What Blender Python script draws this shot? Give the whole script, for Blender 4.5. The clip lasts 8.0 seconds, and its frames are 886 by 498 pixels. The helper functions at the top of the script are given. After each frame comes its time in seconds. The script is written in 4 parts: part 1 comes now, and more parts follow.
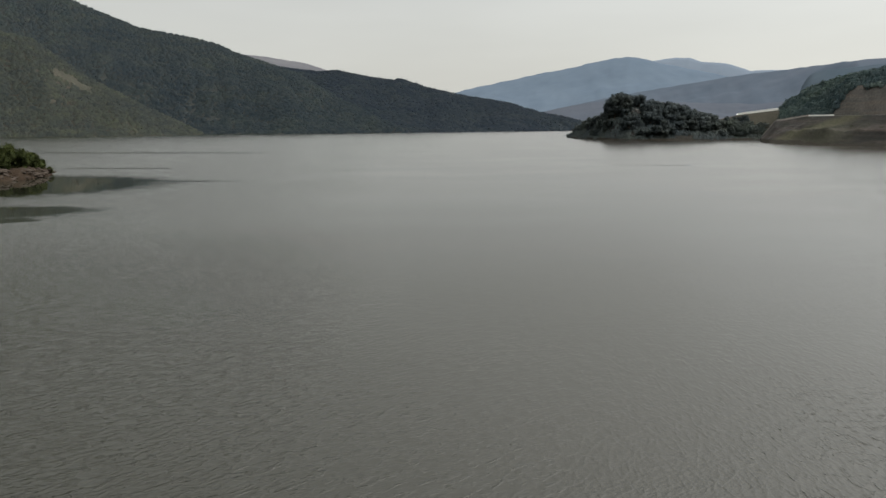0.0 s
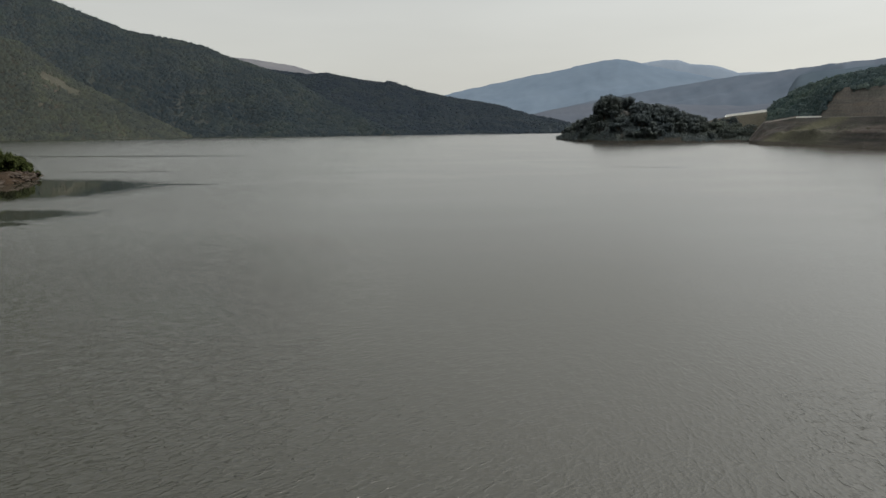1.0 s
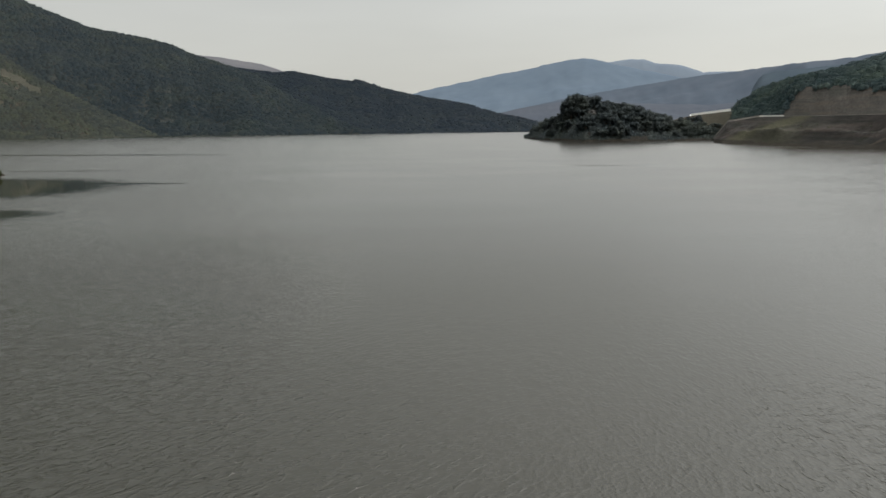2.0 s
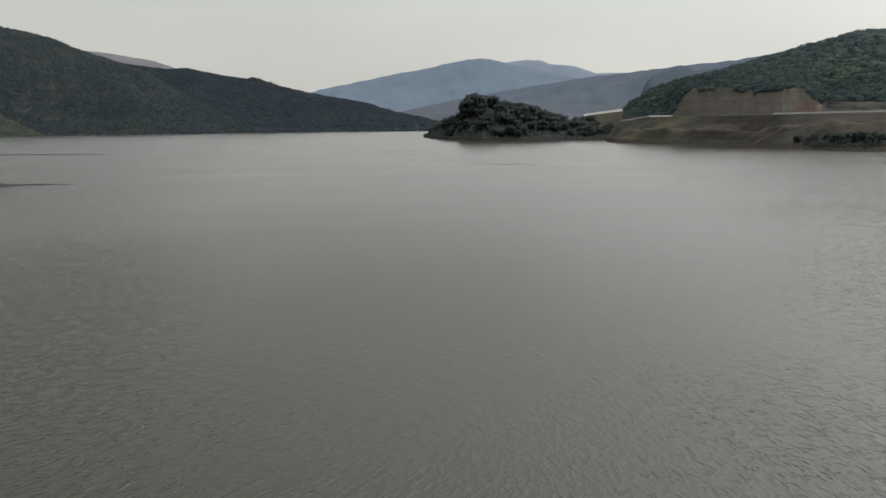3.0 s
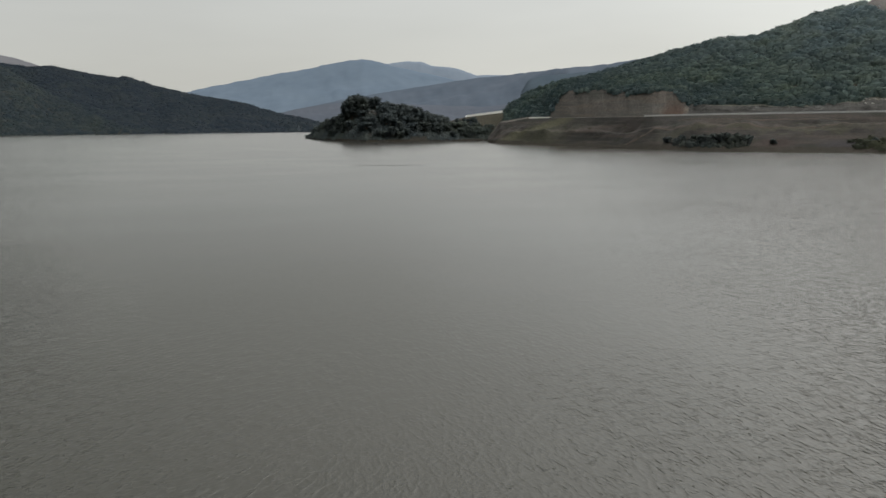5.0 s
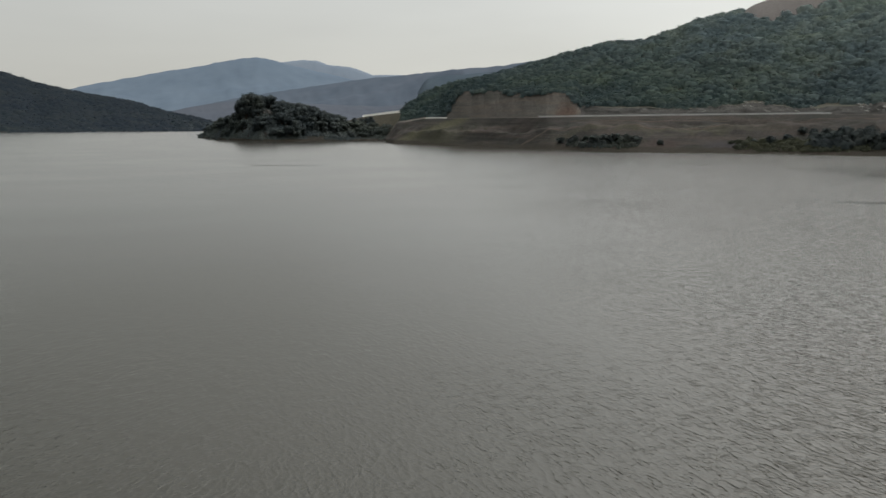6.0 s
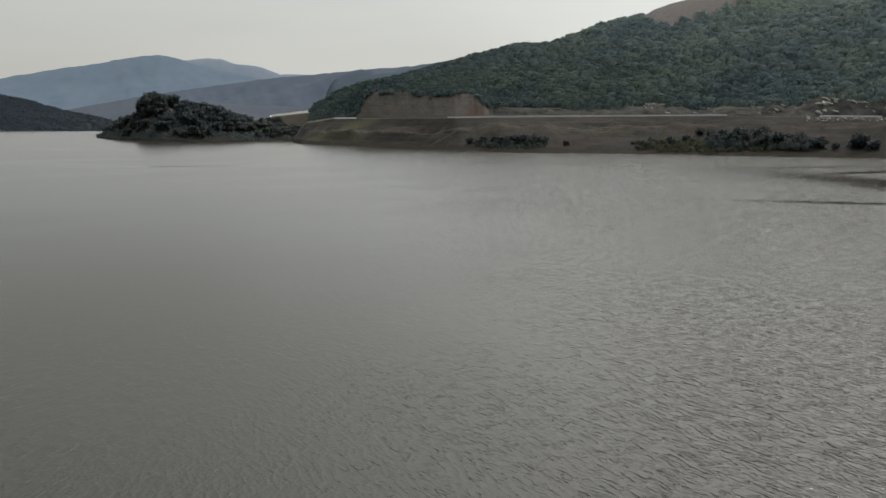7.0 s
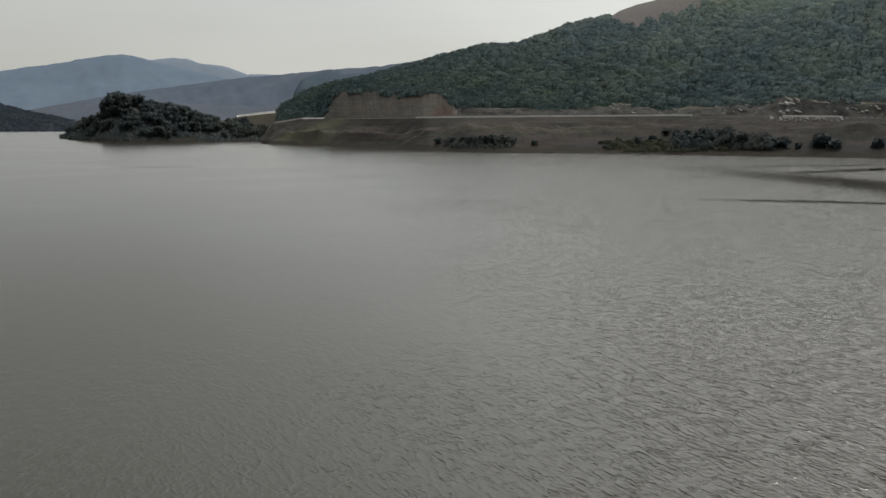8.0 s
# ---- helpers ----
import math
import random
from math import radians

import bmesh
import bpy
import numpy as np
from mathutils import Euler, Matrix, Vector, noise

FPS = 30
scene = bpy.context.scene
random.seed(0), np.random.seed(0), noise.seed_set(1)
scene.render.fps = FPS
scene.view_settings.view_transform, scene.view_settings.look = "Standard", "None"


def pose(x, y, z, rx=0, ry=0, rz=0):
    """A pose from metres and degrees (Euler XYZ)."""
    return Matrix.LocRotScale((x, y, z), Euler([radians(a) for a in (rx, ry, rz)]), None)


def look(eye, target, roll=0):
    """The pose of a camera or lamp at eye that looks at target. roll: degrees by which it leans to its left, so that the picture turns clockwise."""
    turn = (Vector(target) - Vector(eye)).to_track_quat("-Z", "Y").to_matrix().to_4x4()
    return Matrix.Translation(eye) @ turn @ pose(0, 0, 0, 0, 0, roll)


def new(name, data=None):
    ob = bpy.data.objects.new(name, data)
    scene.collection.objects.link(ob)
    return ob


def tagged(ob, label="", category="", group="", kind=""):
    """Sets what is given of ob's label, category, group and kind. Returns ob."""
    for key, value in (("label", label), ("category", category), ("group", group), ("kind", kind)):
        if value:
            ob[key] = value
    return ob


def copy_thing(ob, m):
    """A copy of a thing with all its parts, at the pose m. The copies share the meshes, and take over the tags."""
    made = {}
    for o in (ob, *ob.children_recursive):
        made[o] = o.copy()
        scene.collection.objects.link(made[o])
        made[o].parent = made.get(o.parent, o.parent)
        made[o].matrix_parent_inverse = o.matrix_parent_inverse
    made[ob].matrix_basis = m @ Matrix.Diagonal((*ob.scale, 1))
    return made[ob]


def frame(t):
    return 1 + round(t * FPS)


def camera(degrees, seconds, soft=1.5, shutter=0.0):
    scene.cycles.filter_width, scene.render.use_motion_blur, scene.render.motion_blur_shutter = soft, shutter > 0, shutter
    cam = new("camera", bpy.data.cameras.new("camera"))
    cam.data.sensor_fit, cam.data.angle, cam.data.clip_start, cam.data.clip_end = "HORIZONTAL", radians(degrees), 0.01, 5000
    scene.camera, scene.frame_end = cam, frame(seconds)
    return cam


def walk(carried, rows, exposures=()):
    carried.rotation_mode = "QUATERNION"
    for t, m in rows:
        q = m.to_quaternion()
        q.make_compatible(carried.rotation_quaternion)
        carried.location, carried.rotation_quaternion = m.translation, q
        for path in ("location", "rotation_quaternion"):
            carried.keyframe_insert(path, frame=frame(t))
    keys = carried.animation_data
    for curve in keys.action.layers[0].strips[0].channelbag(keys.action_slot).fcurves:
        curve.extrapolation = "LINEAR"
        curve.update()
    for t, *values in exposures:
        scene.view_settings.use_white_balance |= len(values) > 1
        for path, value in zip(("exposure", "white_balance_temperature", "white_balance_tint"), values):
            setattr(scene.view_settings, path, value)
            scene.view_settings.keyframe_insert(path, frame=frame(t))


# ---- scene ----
# A lake among wooded hills, panned from about ten metres above the water.
# x and y follow the compass of the first view: y ahead, x to the right, z up from the water level.
cam = camera(55.2, 8.0, shutter=0.4)
EYE = 10.0
PATH = [
    (0.0, pose(0, 0, EYE, 81.65, 0.22, 0.00)),
    (0.5, pose(0, 0, EYE, 81.75, 0.26, -0.29)),
    (1.0, pose(0, 0, EYE, 81.81, 0.36, -0.69)),
    (1.2, pose(0, 0, EYE, 81.80, 0.36, -0.98)),
    (2.3, pose(0, 0, EYE, 81.65, 0.31, -4.53)),
    (2.5, pose(0, 0, EYE, 81.63, 0.29, -6.10)),
    (3.0, pose(0, 0, EYE, 81.62, 0.20, -9.54)),
    (3.5, pose(0, 0, EYE, 81.65, 0.21, -12.06)),
    (4.0, pose(0, 0, EYE, 81.66, 0.20, -13.81)),
    (4.2, pose(0, 0, EYE, 81.66, 0.18, -14.31)),
    (5.3, pose(0, 0, EYE, 81.68, 0.06, -19.15)),
    (5.5, pose(0, 0, EYE, 81.68, 0.02, -20.53)),
    (6.0, pose(0, 0, EYE, 81.68, -0.20, -24.24)),
    (6.5, pose(0, 0, EYE, 81.69, -0.36, -27.72)),
    (7.0, pose(0, 0, EYE, 81.74, -0.38, -30.29)),
    (7.5, pose(0, 0, EYE, 81.76, -0.34, -31.74)),
    (8.0, pose(0, 0, EYE, 81.76, -0.34, -32.40)),
]
EXPOSURES = [(0.0, 0.35), (1.0, 0.28), (2.5, 0.26), (4.0, 0.18), (6.0, 0.11), (7.0, 0.06), (8.0, 0.01)]
walk(cam, PATH, EXPOSURES)

# ---- daylight: thin overcast, a veiled sun ahead to the right ----
SUN_BEARING, SUN_HEIGHT = 80.0, 55.0
world = bpy.data.worlds.new("sky")
scene.world = world
world.use_nodes = True
wn, wl = world.node_tree.nodes, world.node_tree.links
wn.clear()
w_sky = wn.new("ShaderNodeTexSky")
w_sky.sky_type, w_sky.sun_disc = "NISHITA", False
w_sky.sun_elevation, w_sky.sun_rotation = radians(SUN_HEIGHT), radians(SUN_BEARING)
w_sky.dust_density, w_sky.air_density = 4.0, 1.0
w_co = wn.new("ShaderNodeTexCoord")
w_sep = wn.new("ShaderNodeSeparateXYZ")
w_ramp = wn.new("ShaderNodeValToRGB")
w_ramp.color_ramp.elements[0].position = 0.0
w_ramp.color_ramp.elements[0].color = (0.422, 0.42, 0.388, 1)
w_ramp.color_ramp.elements[1].position = 1.0
w_ramp.color_ramp.elements[1].color = (1.0, 0.99, 0.94, 1)
for _p, _c in ((0.16, (0.387, 0.392, 0.374, 1)), (0.25, (0.447, 0.454, 0.434, 1)), (0.42, (0.510, 0.516, 0.482, 1)), (0.7, (0.74, 0.735, 0.695, 1))):
    _e = w_ramp.color_ramp.elements.new(_p)
    _e.color = _c
# the ramp is kept below one: scale it to the sky's range
w_scale = wn.new("ShaderNodeVectorMath")
w_scale.operation = "SCALE"
w_scale.inputs["Scale"].default_value = 15.0
w_mix = wn.new("ShaderNodeMixRGB")
w_mix.inputs[0].default_value = 0.86
w_bg = wn.new("ShaderNodeBackground")
w_bg.inputs["Strength"].default_value = 0.22
w_out = wn.new("ShaderNodeOutputWorld")
wl.new(w_co.outputs["Generated"], w_sep.inputs[0])
wl.new(w_sep.outputs["Z"], w_ramp.inputs[0])
wl.new(w_sky.outputs[0], w_mix.inputs[1])
wl.new(w_ramp.outputs[0], w_scale.inputs[0])
wl.new(w_scale.outputs[0], w_mix.inputs[2])
# the veiled sun brightens the cloud round it
w_dot = wn.new("ShaderNodeVectorMath")
w_dot.operation = "DOT_PRODUCT"
w_dot.inputs[1].default_value = (math.sin(radians(SUN_BEARING)) * math.cos(radians(SUN_HEIGHT)), math.cos(radians(SUN_BEARING)) * math.cos(radians(SUN_HEIGHT)), math.sin(radians(SUN_HEIGHT)))
w_glow = wn.new("ShaderNodeValToRGB")
for _p, _v in ((0.5, 0.8), (0.6, 0.81), (0.72, 0.97), (0.8, 1.26), (0.9, 2.25)):
    _e = w_glow.color_ramp.elements.new(_p)
    _e.color = (_v / 2, _v / 2, _v / 2, 1)
w_glow.color_ramp.elements[0].color = (0.39, 0.39, 0.39, 1)
w_glow.color_ramp.elements[-1].color = (1.7, 1.7, 1.7, 1)
w_half = wn.new("ShaderNodeMath")
w_half.operation = "MULTIPLY_ADD"
w_half.inputs[1].default_value, w_half.inputs[2].default_value = 0.5, 0.5
w_bright = wn.new("ShaderNodeVectorMath")
w_bright.operation = "SCALE"
wl.new(w_co.outputs["Generated"], w_dot.inputs[0])
wl.new(w_dot.outputs["Value"], w_half.inputs[0])
wl.new(w_half.outputs[0], w_glow.inputs[0])
wl.new(w_mix.outputs[0], w_bright.inputs[0])
# faint banks in the overcast
w_map = wn.new("ShaderNodeMapping")
w_map.inputs["Scale"].default_value = (1.0, 1.0, 5.0)
w_cloud = wn.new("ShaderNodeTexNoise")
w_cloud.inputs["Scale"].default_value, w_cloud.inputs["Detail"].default_value = 2.6, 4.0
w_soft = wn.new("ShaderNodeMapRange")
w_soft.inputs["From Min"].default_value, w_soft.inputs["From Max"].default_value = 0.3, 0.7
w_soft.inputs["To Min"].default_value, w_soft.inputs["To Max"].default_value = 0.955, 1.045
w_times = wn.new("ShaderNodeMath")
w_times.operation = "MULTIPLY"
wl.new(w_co.outputs["Generated"], w_map.inputs[0])
wl.new(w_map.outputs[0], w_cloud.inputs["Vector"])
wl.new(w_cloud.outputs["Fac"], w_soft.inputs[0])
wl.new(w_glow.outputs[0], w_times.inputs[0])
wl.new(w_soft.outputs[0], w_times.inputs[1])
wl.new(w_times.outputs[0], w_bright.inputs["Scale"])
wl.new(w_bright.outputs[0], w_bg.inputs["Color"])
wl.new(w_bg.outputs[0], w_out.inputs["Surface"])
lamp = bpy.data.lights.new("sun", "SUN")
lamp.energy, lamp.angle, lamp.color = 0.9, radians(10), (1.0, 0.96, 0.9)
sun = new("sun", lamp)
_sx, _sy = math.sin(radians(SUN_BEARING)), math.cos(radians(SUN_BEARING))
_ch, _sh = math.cos(radians(SUN_HEIGHT)), math.sin(radians(SUN_HEIGHT))
sun.matrix_world = look((_sx * _ch * 100, _sy * _ch * 100, _sh * 100), (0, 0, 0))


# ---- materials ----
def material(name):
    m = bpy.data.materials.new(name)
    m.use_nodes = True
    n = m.node_tree.nodes
    return m, n, m.node_tree.links, n["Principled BSDF"]


def noise_node(n, l, coord, scale, detail=4.0, rough=0.6, stretch=None):
    t = n.new("ShaderNodeTexNoise")
    t.inputs["Scale"].default_value, t.inputs["Detail"].default_value = scale, detail
    t.inputs["Roughness"].default_value = rough
    if stretch:
        mp = n.new("ShaderNodeMapping")
        mp.inputs["Scale"].default_value = stretch
        l.new(coord, mp.inputs[0])
        coord = mp.outputs[0]
    l.new(coord, t.inputs["Vector"])
    return t


def ramp_node(n, l, value, stops):
    r = n.new("ShaderNodeValToRGB")
    e = r.color_ramp.elements
    e[0].position, e[0].color = stops[0][0], (*stops[0][1], 1)
    e[1].position, e[1].color = stops[-1][0], (*stops[-1][1], 1)
    for pos, c in stops[1:-1]:
        k = e.new(pos)
        k.color = (*c, 1)
    l.new(value, r.inputs[0])
    return r


def mix_node(n, l, fac, a, b, mode="MIX"):
    x = n.new("ShaderNodeMixRGB")
    x.blend_type = mode
    for i, v in enumerate((fac, a, b)):
        if isinstance(v, (int, float)):
            x.inputs[i].default_value = v
        elif isinstance(v, tuple):
            x.inputs[i].default_value = (*v, 1)
        else:
            l.new(v, x.inputs[i])
    return x.outputs[0]


def place_of(n):
    return n.new("ShaderNodeNewGeometry").outputs["Position"]


def earth_material(name, stops, patch, patch_colour, fine=0.9, rough=0.95, bump=0.4, spots=(), strata=None):
    """Soil, grass or scree: a ramp over large stains, a patchy second colour and fine grit.
    spots: bare or grassy stretches, as (bearing, range, half length, half depth, colour)."""
    m, n, l, b = material(name)
    pos = place_of(n)
    big = noise_node(n, l, pos, 0.045, 6, 0.62)
    col = ramp_node(n, l, big.outputs["Fac"], stops).outputs[0]
    mid = noise_node(n, l, pos, 0.19, 5, 0.7)
    mask = ramp_node(n, l, mid.outputs["Fac"], [(patch, (0, 0, 0)), (patch + 0.12, (1, 1, 1))]).outputs[0]
    col = mix_node(n, l, mask, col, patch_colour)
    if strata:
        # seams that follow the contours, broken along their length
        seam = noise_node(n, l, pos, 1.0, 5, 0.65, (0.028, 0.028, 0.55))
        mask = ramp_node(n, l, seam.outputs["Fac"], [(0.46, (0, 0, 0)), (0.62, (0.85, 0.85, 0.85))]).outputs[0]
        col = mix_node(n, l, mask, col, strata[0])
        mask = ramp_node(n, l, seam.outputs["Fac"], [(0.34, (0.85, 0.85, 0.85)), (0.44, (0, 0, 0))]).outputs[0]
        col = mix_node(n, l, mask, col, strata[1])
    for sb, sr, sx, sy, sc in spots:
        mp = n.new("ShaderNodeMapping")
        mp.vector_type = "TEXTURE"
        mp.inputs["Location"].default_value = (sr * math.sin(radians(sb)), sr * math.cos(radians(sb)), 0)
        mp.inputs["Rotation"].default_value = (0, 0, radians(-sb))
        mp.inputs["Scale"].default_value = (sx, sy, 100000)
        wob = n.new("ShaderNodeVectorMath")
        wob.operation = "MULTIPLY_ADD"
        l.new(mid.outputs["Color"], wob.inputs[0])
        wob.inputs[1].default_value = (sx * 0.9, sy * 0.9, 0)
        l.new(pos, wob.inputs[2])
        l.new(wob.outputs[0], mp.inputs[0])
        ln = n.new("ShaderNodeVectorMath")
        ln.operation = "LENGTH"
        l.new(mp.outputs[0], ln.inputs[0])
        k = ramp_node(n, l, ln.outputs["Value"], [(0.45, (1, 1, 1)), (1.0, (0, 0, 0))]).outputs[0]
        col = mix_node(n, l, k, col, sc)
    grit = noise_node(n, l, pos, fine, 5, 0.75)
    g = ramp_node(n, l, grit.outputs["Fac"], [(0.25, (0.55, 0.55, 0.55)), (0.75, (1.35, 1.35, 1.35))]).outputs[0]
    l.new(mix_node(n, l, 1.0, col, g, "MULTIPLY"), b.inputs["Base Color"])
    b.inputs["Roughness"].default_value = rough
    b.inputs["Specular IOR Level"].default_value = 0.08
    bp = n.new("ShaderNodeBump")
    bp.inputs["Strength"].default_value, bp.inputs["Distance"].default_value = bump, 0.6
    l.new(grit.outputs["Fac"], bp.inputs["Height"])
    l.new(bp.outputs[0], b.inputs["Normal"])
    return m


def leaf_material(name, dark, light, dry, dry_share=0.12, gain=1.25):
    """Foliage that varies from clump to clump and in wide drifts over the slope; leaves let light through."""
    m, n, l, b = material(name)
    pos = place_of(n)
    tone = n.new("ShaderNodeAttribute")
    tone.attribute_name = "tone"
    dark, light, dry = (tuple(v * gain for v in q) for q in (dark, light, dry))
    col = ramp_node(n, l, tone.outputs["Fac"], [(0.0, dark), (0.7, light), (1.0 - dry_share, light), (1.0, dry)]).outputs[0]
    drift = noise_node(n, l, pos, 0.02, 4, 0.6)
    d = ramp_node(n, l, drift.outputs["Fac"], [(0.34, (0.84, 0.88, 0.95)), (0.5, (1.0, 1.0, 1.0)), (0.66, (1.18, 1.16, 1.03))]).outputs[0]
    col = mix_node(n, l, 1.0, col, d, "MULTIPLY")
    stand = noise_node(n, l, pos, 0.075, 3, 0.55)
    d = ramp_node(n, l, stand.outputs["Fac"], [(0.32, (0.84, 0.89, 0.95)), (0.52, (1.0, 1.0, 1.0)), (0.7, (1.12, 1.08, 0.97))]).outputs[0]
    col = mix_node(n, l, 1.0, col, d, "MULTIPLY")
    fine = noise_node(n, l, pos, 0.9, 3, 0.7)
    f = ramp_node(n, l, fine.outputs["Fac"], [(0.3, (0.88, 0.88, 0.88)), (0.7, (1.12, 1.12, 1.12))]).outputs[0]
    col = mix_node(n, l, 1.0, col, f, "MULTIPLY")
    l.new(col, b.inputs["Base Color"])
    b.inputs["Roughness"].default_value = 0.85
    b.inputs["Specular IOR Level"].default_value = 0.06
    tr = n.new("ShaderNodeBsdfTranslucent")
    l.new(col, tr.inputs["Color"])
    both = n.new("ShaderNodeMixShader")
    both.inputs[0].default_value = 0.5
    l.new(b.outputs[0], both.inputs[1])
    l.new(tr.outputs[0], both.inputs[2])
    l.new(both.outputs[0], n["Material Output"].inputs["Surface"])
    return m


def plain_material(name, a, c, scale=1.0, rough=0.8, metal=0.0):
    m, n, l, b = material(name)
    t = noise_node(n, l, place_of(n), scale, 5, 0.65)
    l.new(ramp_node(n, l, t.outputs["Fac"], [(0.3, a), (0.7, c)]).outputs[0], b.inputs["Base Color"])
    b.inputs["Roughness"].default_value, b.inputs["Metallic"].default_value = rough, metal
    b.inputs["Specular IOR Level"].default_value = 0.12
    grain = noise_node(n, l, place_of(n), scale * 6, 4, 0.7)
    bp = n.new("ShaderNodeBump")
    bp.inputs["Strength"].default_value, bp.inputs["Distance"].default_value = 0.5, 0.1
    l.new(grain.outputs["Fac"], bp.inputs["Height"])
    l.new(bp.outputs[0], b.inputs["Normal"])
    return m


def far_haze_material(name, a, c, glow):
    """Distant backdrop ridges: haze of miles of air painted into colour and glow."""
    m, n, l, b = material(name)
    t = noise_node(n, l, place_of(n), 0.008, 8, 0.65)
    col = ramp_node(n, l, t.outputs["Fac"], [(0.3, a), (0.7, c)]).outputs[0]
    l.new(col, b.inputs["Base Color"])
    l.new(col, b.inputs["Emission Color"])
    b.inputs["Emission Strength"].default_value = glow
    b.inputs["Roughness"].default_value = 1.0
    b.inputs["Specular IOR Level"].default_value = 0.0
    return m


def water_material():
    """Silty lake water: wind ripples all over, smoother slicks in the lee of the banks."""
    m, n, l, b = material("lake_water")
    pos = place_of(n)

    def vec(op, a, c):
        v = n.new("ShaderNodeVectorMath")
        v.operation = op
        for i, q in enumerate((a, c)):
            if isinstance(q, tuple):
                v.inputs[i].default_value = q
            else:
                l.new(q, v.inputs[i])
        return v.outputs[0]

    def scaled(a, value):
        v = n.new("ShaderNodeVectorMath")
        v.operation = "SCALE"
        l.new(a, v.inputs[0])
        if isinstance(value, float):
            v.inputs["Scale"].default_value = value
        else:
            l.new(value, v.inputs["Scale"])
        return v.outputs[0]

    def calm_spot(x, y, rx, ry, turn, soft=0.26):
        mp = n.new("ShaderNodeMapping")
        mp.vector_type = "TEXTURE"
        mp.inputs["Location"].default_value = (x, y, 0)
        mp.inputs["Rotation"].default_value = (0, 0, radians(turn))
        mp.inputs["Scale"].default_value = (rx, ry, 100000)
        l.new(warped, mp.inputs[0])
        ln = n.new("ShaderNodeVectorMath")
        ln.operation = "LENGTH"
        l.new(mp.outputs[0], ln.inputs[0])
        mr = n.new("ShaderNodeMapRange")
        mr.interpolation_type = "SMOOTHSTEP"
        mr.inputs["From Min"].default_value, mr.inputs["From Max"].default_value = 1.0 - soft, 1.0 + soft
        mr.inputs["To Min"].default_value, mr.inputs["To Max"].default_value = 1.0, 0.0
        l.new(lesser(lesser(ln.outputs["Value"], lesser(1.0, fray, "ADD"), "MULTIPLY"), lesser(wavelet, 4.0, "MULTIPLY"), "ADD"), mr.inputs[0])
        return mr.outputs[0]

    def lesser(a, c, op="MAXIMUM"):
        v = n.new("ShaderNodeMath")
        v.operation = op
        for i, q in enumerate((a, c)):
            if isinstance(q, float):
                v.inputs[i].default_value = q
            else:
                l.new(q, v.inputs[i])
        return v.outputs[0]

    wob = noise_node(n, l, pos, 0.06, 4, 0.6)
    warped = vec("ADD", pos, scaled(vec("SUBTRACT", wob.outputs["Color"], (0.5, 0.5, 0.5)), 5.0))
    wob = noise_node(n, l, pos, 0.5, 4, 0.65)
    warped = vec("ADD", warped, scaled(vec("SUBTRACT", wob.outputs["Color"], (0.5, 0.5, 0.5)), 1.6))
    # the wind ruffles the eastern side all the way out, the west and the middle only close in
    spot = n.new("ShaderNodeSeparateXYZ")
    l.new(warped, spot.inputs[0])
    bearing = lesser(spot.outputs["X"], spot.outputs["Y"], "ARCTAN2")
    out = n.new("ShaderNodeVectorMath")
    out.operation = "LENGTH"
    l.new(pos, out.inputs[0])

    def between(value, a, c, low=0.0, high=1.0):
        mr = n.new("ShaderNodeMapRange")
        mr.interpolation_type = "SMOOTHSTEP"
        mr.inputs["From Min"].default_value, mr.inputs["From Max"].default_value = a, c
        mr.inputs["To Min"].default_value, mr.inputs["To Max"].default_value = low, high
        l.new(value, mr.inputs[0])
        return mr.outputs[0]

    ragged = noise_node(n, l, pos, 0.05, 4, 0.6)
    windy = between(lesser(bearing, lesser(lesser(ragged.outputs["Fac"], 0.5, "SUBTRACT"), 0.2, "MULTIPLY"), "ADD"), radians(18), radians(50))
    lee = lesser(between(bearing, radians(2), radians(-14)), between(out.outputs["Value"], 95.0, 48.0, 0.38, 1.05), "MULTIPLY")
    close = between(out.outputs["Value"], 52.0, 27.0, 0.1, 0.79)
    ruffle = lesser(lesser(windy, lee), close)
    swell = noise_node(n, l, pos, 0.75, 5, 0.78)
    tousled = lesser(lesser(swell.outputs["Fac"], 0.5, "SUBTRACT"), lesser(windy, between(out.outputs["Value"], 45.0, 120.0), "MULTIPLY"), "MULTIPLY")
    mp = n.new("ShaderNodeMapping")
    mp.inputs["Rotation"].default_value = (0, 0, radians(17))
    l.new(pos, mp.inputs[0])
    chop = noise_node(n, l, mp.outputs[0], 1.0, 4, 0.62, (3.3, 0.44, 1.0))
    # the slicks' edges are frayed by cat's-paws
    paws = noise_node(n, l, pos, 0.4, 4, 0.7)
    fray = lesser(lesser(paws.outputs["Fac"], 0.5, "SUBTRACT"), 1.0, "MULTIPLY")
    fray = lesser(fray, lesser(lesser(chop.outputs["Fac"], 0.5, "SUBTRACT"), 1.1, "MULTIPLY"), "ADD")
    fray = lesser(fray, lesser(tousled, 3.2, "MULTIPLY"), "ADD")
    # small wavelets on the windward side, which break the slicks there into grains
    mp = n.new("ShaderNodeMapping")
    mp.inputs["Rotation"].default_value = (0, 0, radians(50))
    l.new(pos, mp.inputs[0])
    wavelet = noise_node(n, l, mp.outputs[0], 1.0, 3, 0.65, (2.6, 0.8, 1.0))
    wavelet = lesser(lesser(wavelet.outputs["Fac"], 0.5, "SUBTRACT"), windy, "MULTIPLY")
    calm = calm_spot(*CALM[0])
    for slick in CALM[1:]:
        calm = lesser(calm, calm_spot(*slick))
